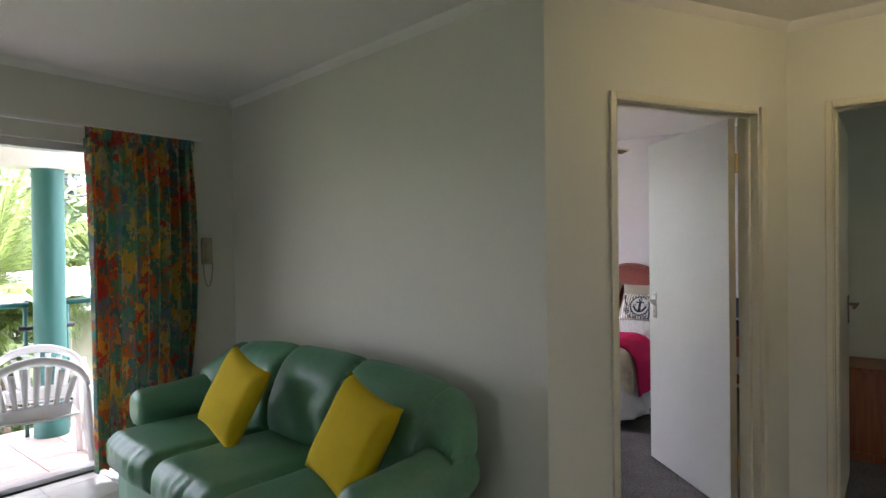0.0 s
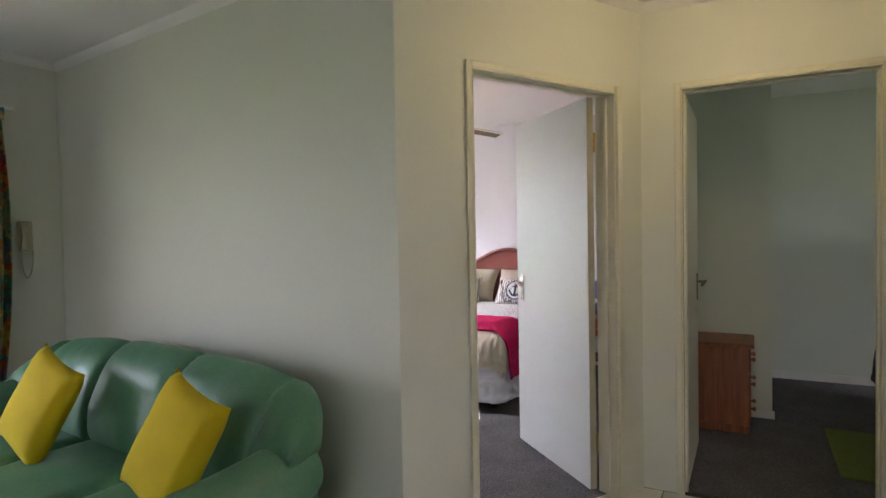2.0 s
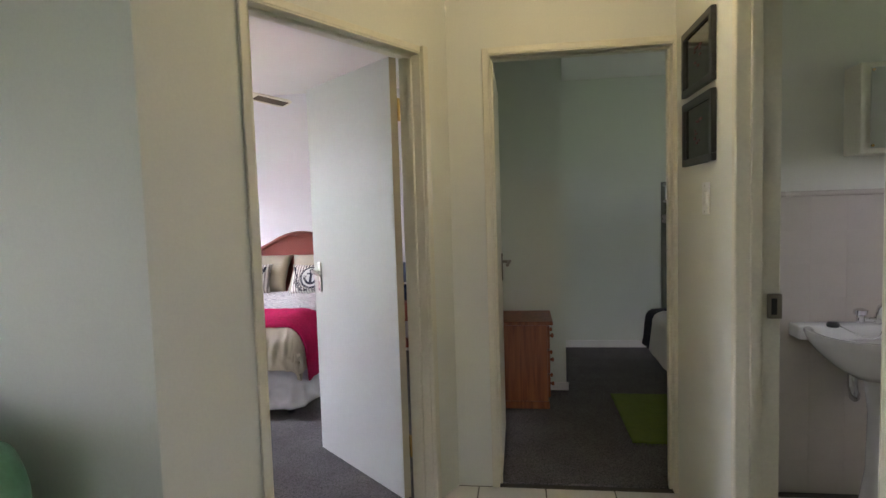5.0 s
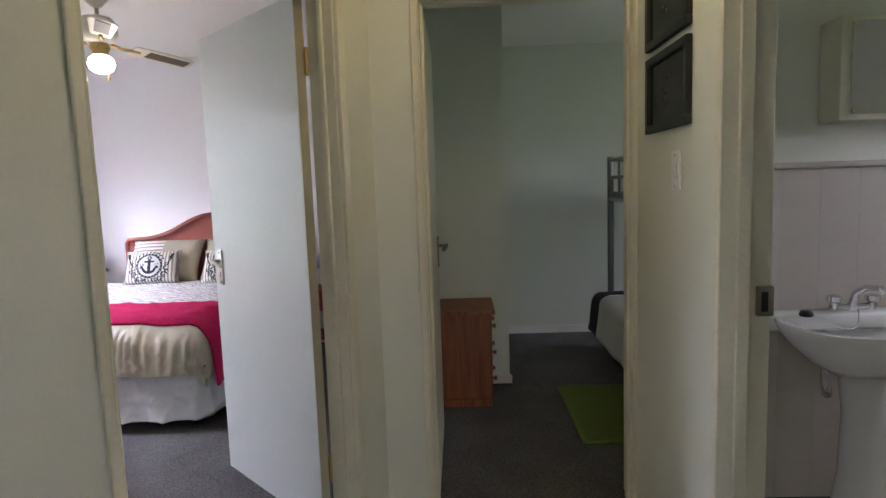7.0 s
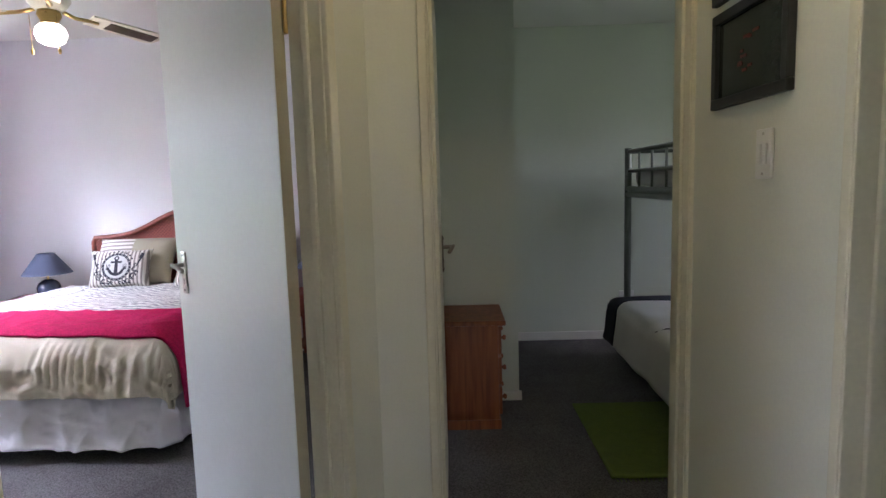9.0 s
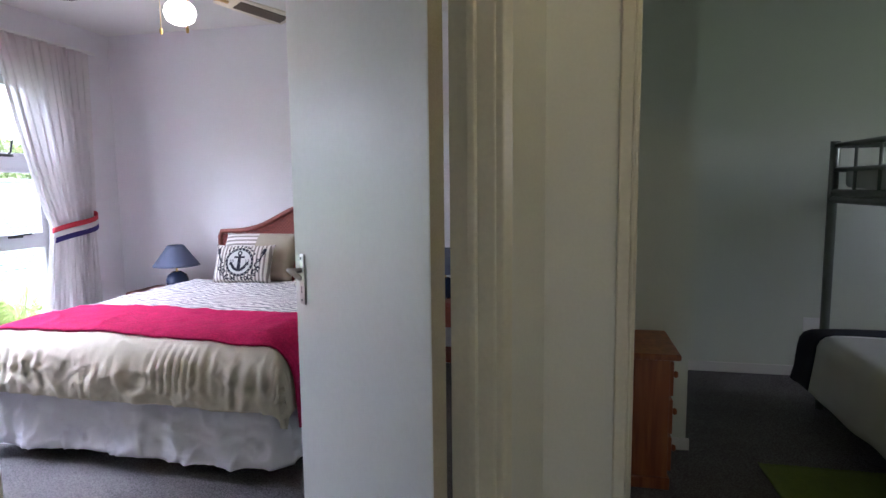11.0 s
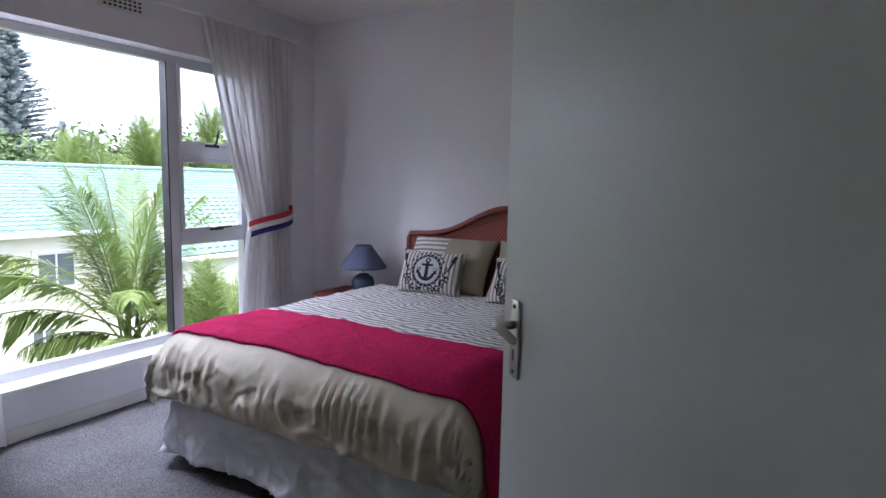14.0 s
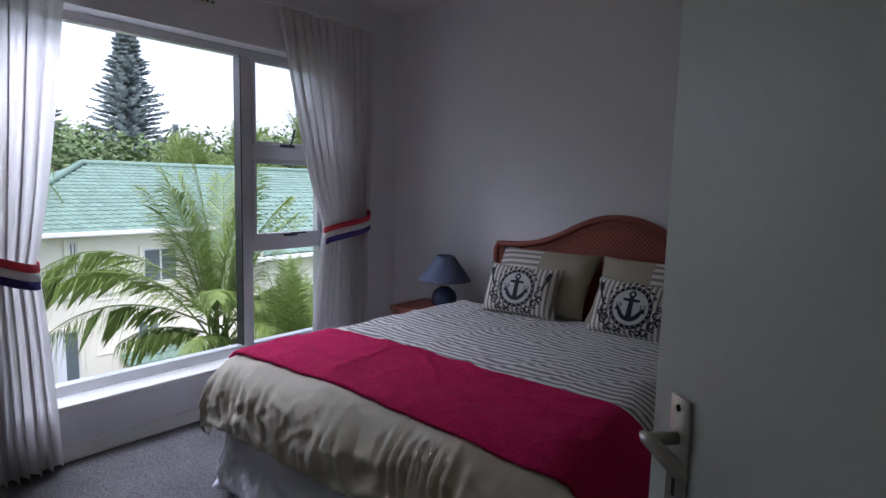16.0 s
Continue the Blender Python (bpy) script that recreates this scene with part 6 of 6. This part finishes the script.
palm = thing("palm_tree", "feather palm with long arching green fronds", "palm tree", "palms in the garden", at=pose(-9.0, 7.5, 0.3))
bm = bmesh.new()
for sx, sy in ((0, 0), (0.22, 0.15), (-0.2, 0.2), (0.05, -0.22)):
    tube(bm, [(sx * 1.5, sy * 1.5, GZ), (sx * 1.2, sy * 1.2, -3.2), (sx * 0.8, sy * 0.8, -1.35)], 0.05, 8, radii=[0.075, 0.06, 0.05])
part("trunk", bm, M_BARK, palm, "slender ringed stems", smooth=True)
FRONDS = [(236, 52, 3.7, 116, 0.52), (238, 36, 3.0, 104, 0.48), (222, 66, 3.0, 96, 0.48), (236, 78, 2.5, 20, 0.62), (200, 82, 2.6, 18, 0.64), (56, 84, 2.55, 15, 0.64),
          (120, 80, 2.4, 24, 0.6), (56, 74, 2.3, 28, 0.56), (300, 78, 2.4, 25, 0.6), (56, 45, 1.7, 90, 0.4), (40, 35, 1.6, 80, 0.4), (90, 50, 1.6, 100, 0.4), (300, 40, 1.5, 90, 0.4),
          (0, 45, 1.5, 90, 0.4), (20, 60, 1.8, 100, 0.42), (236, 25, 1.4, 60, 0.38), (70, 62, 2.0, 95, 0.42), (150, 86, 2.5, 14, 0.62), (20, 80, 2.4, 20, 0.6), (246, 84, 2.6, 16, 0.6), (70, 86, 2.6, 12, 0.6), (230, 88, 2.5, 10, 0.6), (90, 70, 2.2, 40, 0.5), (330, 62, 1.9, 80, 0.42), (230, 60, 3.2, 100, 0.5), (45, 55, 1.9, 85, 0.42)]
for i, (az, el, ln, dr, lf) in enumerate(FRONDS):
    bm = bmesh.new()
    frond(bm, (random.uniform(-0.15, 0.15), random.uniform(-0.15, 0.15), -1.35 + random.uniform(-0.15, 0.2)), az, el, ln, dr, 110, lf, i, 0.016)
    part("frond", bm, M_LEAF, palm)
for x, y, z, s, rz in ((-8.6, 8.9, -1.1, 0.75, 150), (-7.9, 8.0, -0.75, 0.7, 75), (-13.0, 2.9, 1.3, 1.1, 40), (-16.5, 3.9, 2.2, 1.3, 200), (-15.0, 1.2, 1.6, 1.3, 290),
                       (-38, 26.5, 3.0, 2.0, 60), (-40, 23.0, 2.2, 1.6, 130), (-37, 31.5, 2.4, 1.8, 10), (-44, 36.0, 5.5, 1.9, 220), (-36, 21.0, 2.0, 1.5, 320), (-40, 40.0, 3.0, 2.0, 100)):
    copy_thing(palm, pose(x, y, z, 0, 0, rz) @ Matrix.Scale(s, 4))


def leafy_tree(x, y, top, width, seed, mat=M_LEAFHAZE, size=0.4, n=3200):
    rnd = random.Random(seed)
    e = thing("tree", "broad dark green garden tree behind the roofs", "tree", "trees behind the roofs", at=pose(x, y, GZ - 1))
    h = top - GZ + 1
    bm = bmesh.new()
    tube(bm, [(0, 0, 0), (0.1, 0.05, h * 0.3), (-0.05, 0.1, h * 0.6)], 0.2, 8, radii=[0.28, 0.2, 0.1])
    limbs = []
    for k in range(7):
        a = k * 0.9 + rnd.random()
        q = Vector((math.cos(a) * width * 0.33, math.sin(a) * width * 0.33, h * rnd.uniform(0.55, 0.85)))
        tube(bm, [(0, 0, h * 0.35), q * 0.6 + Vector((0, 0, h * 0.18)), q], 0.08, 6, radii=[0.12, 0.08, 0.03])
        limbs.append((q, width * rnd.uniform(0.2, 0.34)))
    part("trunk", bm, M_BARK, e, smooth=True)
    bm = bmesh.new()
    for k in range(n):
        c, r = rnd.choice(limbs)
        v = Vector((rnd.gauss(0, 1), rnd.gauss(0, 1), rnd.gauss(0, 0.8))).normalized() * r * rnd.uniform(0.55, 1.1)
        p = c + v
        d1 = Vector((rnd.gauss(0, 1), rnd.gauss(0, 1), rnd.gauss(0, 0.6))).normalized() * size * rnd.uniform(0.5, 1.2)
        d2 = d1.cross(Vector((rnd.gauss(0, 1), rnd.gauss(0, 1), rnd.gauss(0, 1)))).normalized() * size * 0.3
        bm.faces.new([bm.verts.new(q) for q in (p - d1, p + d2, p + d1, p - d2)])
    part("crown", bm, mat, e)


for i, (x, y, top, w) in enumerate(((-48, 20, 4.2, 9), (-50, 27, 4.6, 10), (-46, 33, 4.8, 9), (-52, 38, 5.6, 11), (-46, 43, 5.0, 10), (-60, 48, 6.5, 13), (-70, 24, 5.5, 14), (-75, 34, 6.0, 14), (-16, 1.5, 1.6, 6), (-21, 2.8, 4.2, 6), (-22, 2.5, 4.5, 8))):
    leafy_tree(x, y, top, w, i)


def norfolk_pine(x, y, base, top, spread, seed):
    rnd = random.Random(seed)
    e = thing("norfolk_pine", "tall dark conifer with tiered level branches", "tree", "tall conifers", at=pose(x, y, base))
    h = top - base
    bm = bmesh.new()
    tube(bm, [(0, 0, 0), (0.05, 0, h * 0.5), (0, 0, h)], 0.2, 8, radii=[h * 0.018, h * 0.011, 0.02])
    part("trunk", bm, M_BARK, e, smooth=True)
    bm = bmesh.new()
    tiers = 44
    for t in range(tiers):
        f = t / tiers
        z = h * (0.10 + 0.9 * f)
        reach = spread * (1 - f) ** 0.8 * rnd.uniform(0.72, 1.12) + 0.12
        for k in range(12):
            a = 2 * math.pi * k / 12 + t * 0.7 + rnd.uniform(-0.2, 0.2)
            d = Vector((math.cos(a), math.sin(a), 0.12))
            s = Vector((-math.sin(a), math.cos(a), 0))
            rr = reach * rnd.uniform(0.75, 1.08)
            for j in range(12):
                g = (j + 0.6) / 12
                o = Vector((0, 0, z)) + d * rr * g + Vector((0, 0, 0.10 * rr * g * g))
                ln = (0.16 + 0.13 * spread) * (1.1 - 0.6 * g)
                for sd in (-1, 1):
                    q = (s * sd * 0.75 + d * 0.6 + Vector((0, 0, rnd.uniform(-0.15, 0.4)))).normalized() * ln
                    w = Vector((0, 0, 0.055 + 0.008 * spread))
                    bm.faces.new([bm.verts.new(v) for v in (o - w, o + q * 0.6 - w, o + q, o + w * 0.9)])
    part("crown", bm, M_PINEHAZE, e)


norfolk_pine(-65.7, 30.1, -6, 17.2, 5.8, 3)
norfolk_pine(-70.0, 23.4, -6, 12.5, 4.0, 4)
norfolk_pine(-110, 57, -6, 11.0, 3.2, 5)

e = thing("carport_roof", "pale sheet roof of a carport beyond the balcony", "roof")
bm = bmesh.new()
grid(bm, 60, 2, lambda u, v: Vector((-14.5 + 3.0 * v, 0.5 + 5.0 * u, 0.75 - 0.35 * v + 0.02 * math.sin(u * 180) + 0.28 * u)))
part("sheeting", bm, M_GUTTER, e, smooth=True, solid=0.01)
for x, y, z in ((-11.6, 0.7, 0.38), (-11.6, 5.3, 0.62), (-14.4, 0.7, 0.74), (-14.4, 5.3, 0.98)):
    bm = bmesh.new()
    tube(bm, [(x, y, GZ), (x, y, z)], 0.06, 8)
    part("post", bm, M_GUTTER, e)

# ---- floor and wall tiles ----
TS = 0.32


def tile_data(name, w, d, h, mat, bevel=0.002):
    bm = bmesh.new()
    box(bm, 0, w, 0, d, 0, h)
    tops = [ed for ed in bm.edges if all(v.co.z > h - 1e-5 for v in ed.verts)]
    bmesh.ops.bevel(bm, geom=tops, offset=bevel, segments=1, affect="EDGES")
    me = bpy.data.meshes.new(name)
    bm.to_mesh(me)
    bm.free()
    me.materials.append(mat)
    return me


floor_tile = tile_data("tile", TS - 0.005, TS - 0.005, 0.008, M_TILE)
far_floor = bmesh.new()
for i in range(-13, 9):
    for j in range(-22, 11):
        x, y = -0.172 + i * TS, 3.40 - (j + 12) * TS
        if x < FAC - 0.3 or x > 2.8 or y > 3.2 or y < -3.6:
            continue
        if 0.35 < y < 3.3 and FAC - 0.1 < x < 0.5:
            ob = new("tile", floor_tile)
            ob.location = (x, y, -0.0079)
            ob.parent = floor
        else:
            box(far_floor, max(x, FAC), x + TS - 0.005, y, y + TS - 0.005, -0.0079, 0.0)
tagged(part("far_tiles", far_floor, M_TILE, floor), kind="stuff")

terrace_tile = tile_data("tile", 0.295, 0.295, 0.008, M_TERRA)
for i in range(5):
    for j in range(12):
        ob = new("tile", terrace_tile)
        ob.location = (-5.95 + i * 0.30, -1.0 + j * 0.30, -0.131)
        ob.parent = slab

wt = new("bathroom_tiling")
tagged(wt, "white glazed wall tiles to shoulder height in the bathroom", "wall tiling", kind="structure")
wall_tile = tile_data("tile", 0.149, 0.149, 0.008, M_WALLTILE, 0.0006)
bm = bmesh.new()
box(bm, 0.545, 2.29, 3.4425, 3.4498, 0.0, 1.357)
part("grout_bed", bm, M_WALLTILE, wt)
for i in range(11):
    for j in range(9):
        ob = new("tile", wall_tile)
        ob.matrix_basis = Matrix.Translation((0.56 + i * 0.15, 3.4495, 0.005 + j * 0.15)) @ Matrix.Rotation(math.pi / 2, 4, "X")
        ob.parent = wt
bm = bmesh.new()
box(bm, 0.545, 2.29, 3.426, 3.449, 1.357, 1.381, bevel=0.008)
part("edge_trim", bm, M_WALLTILE, wt)
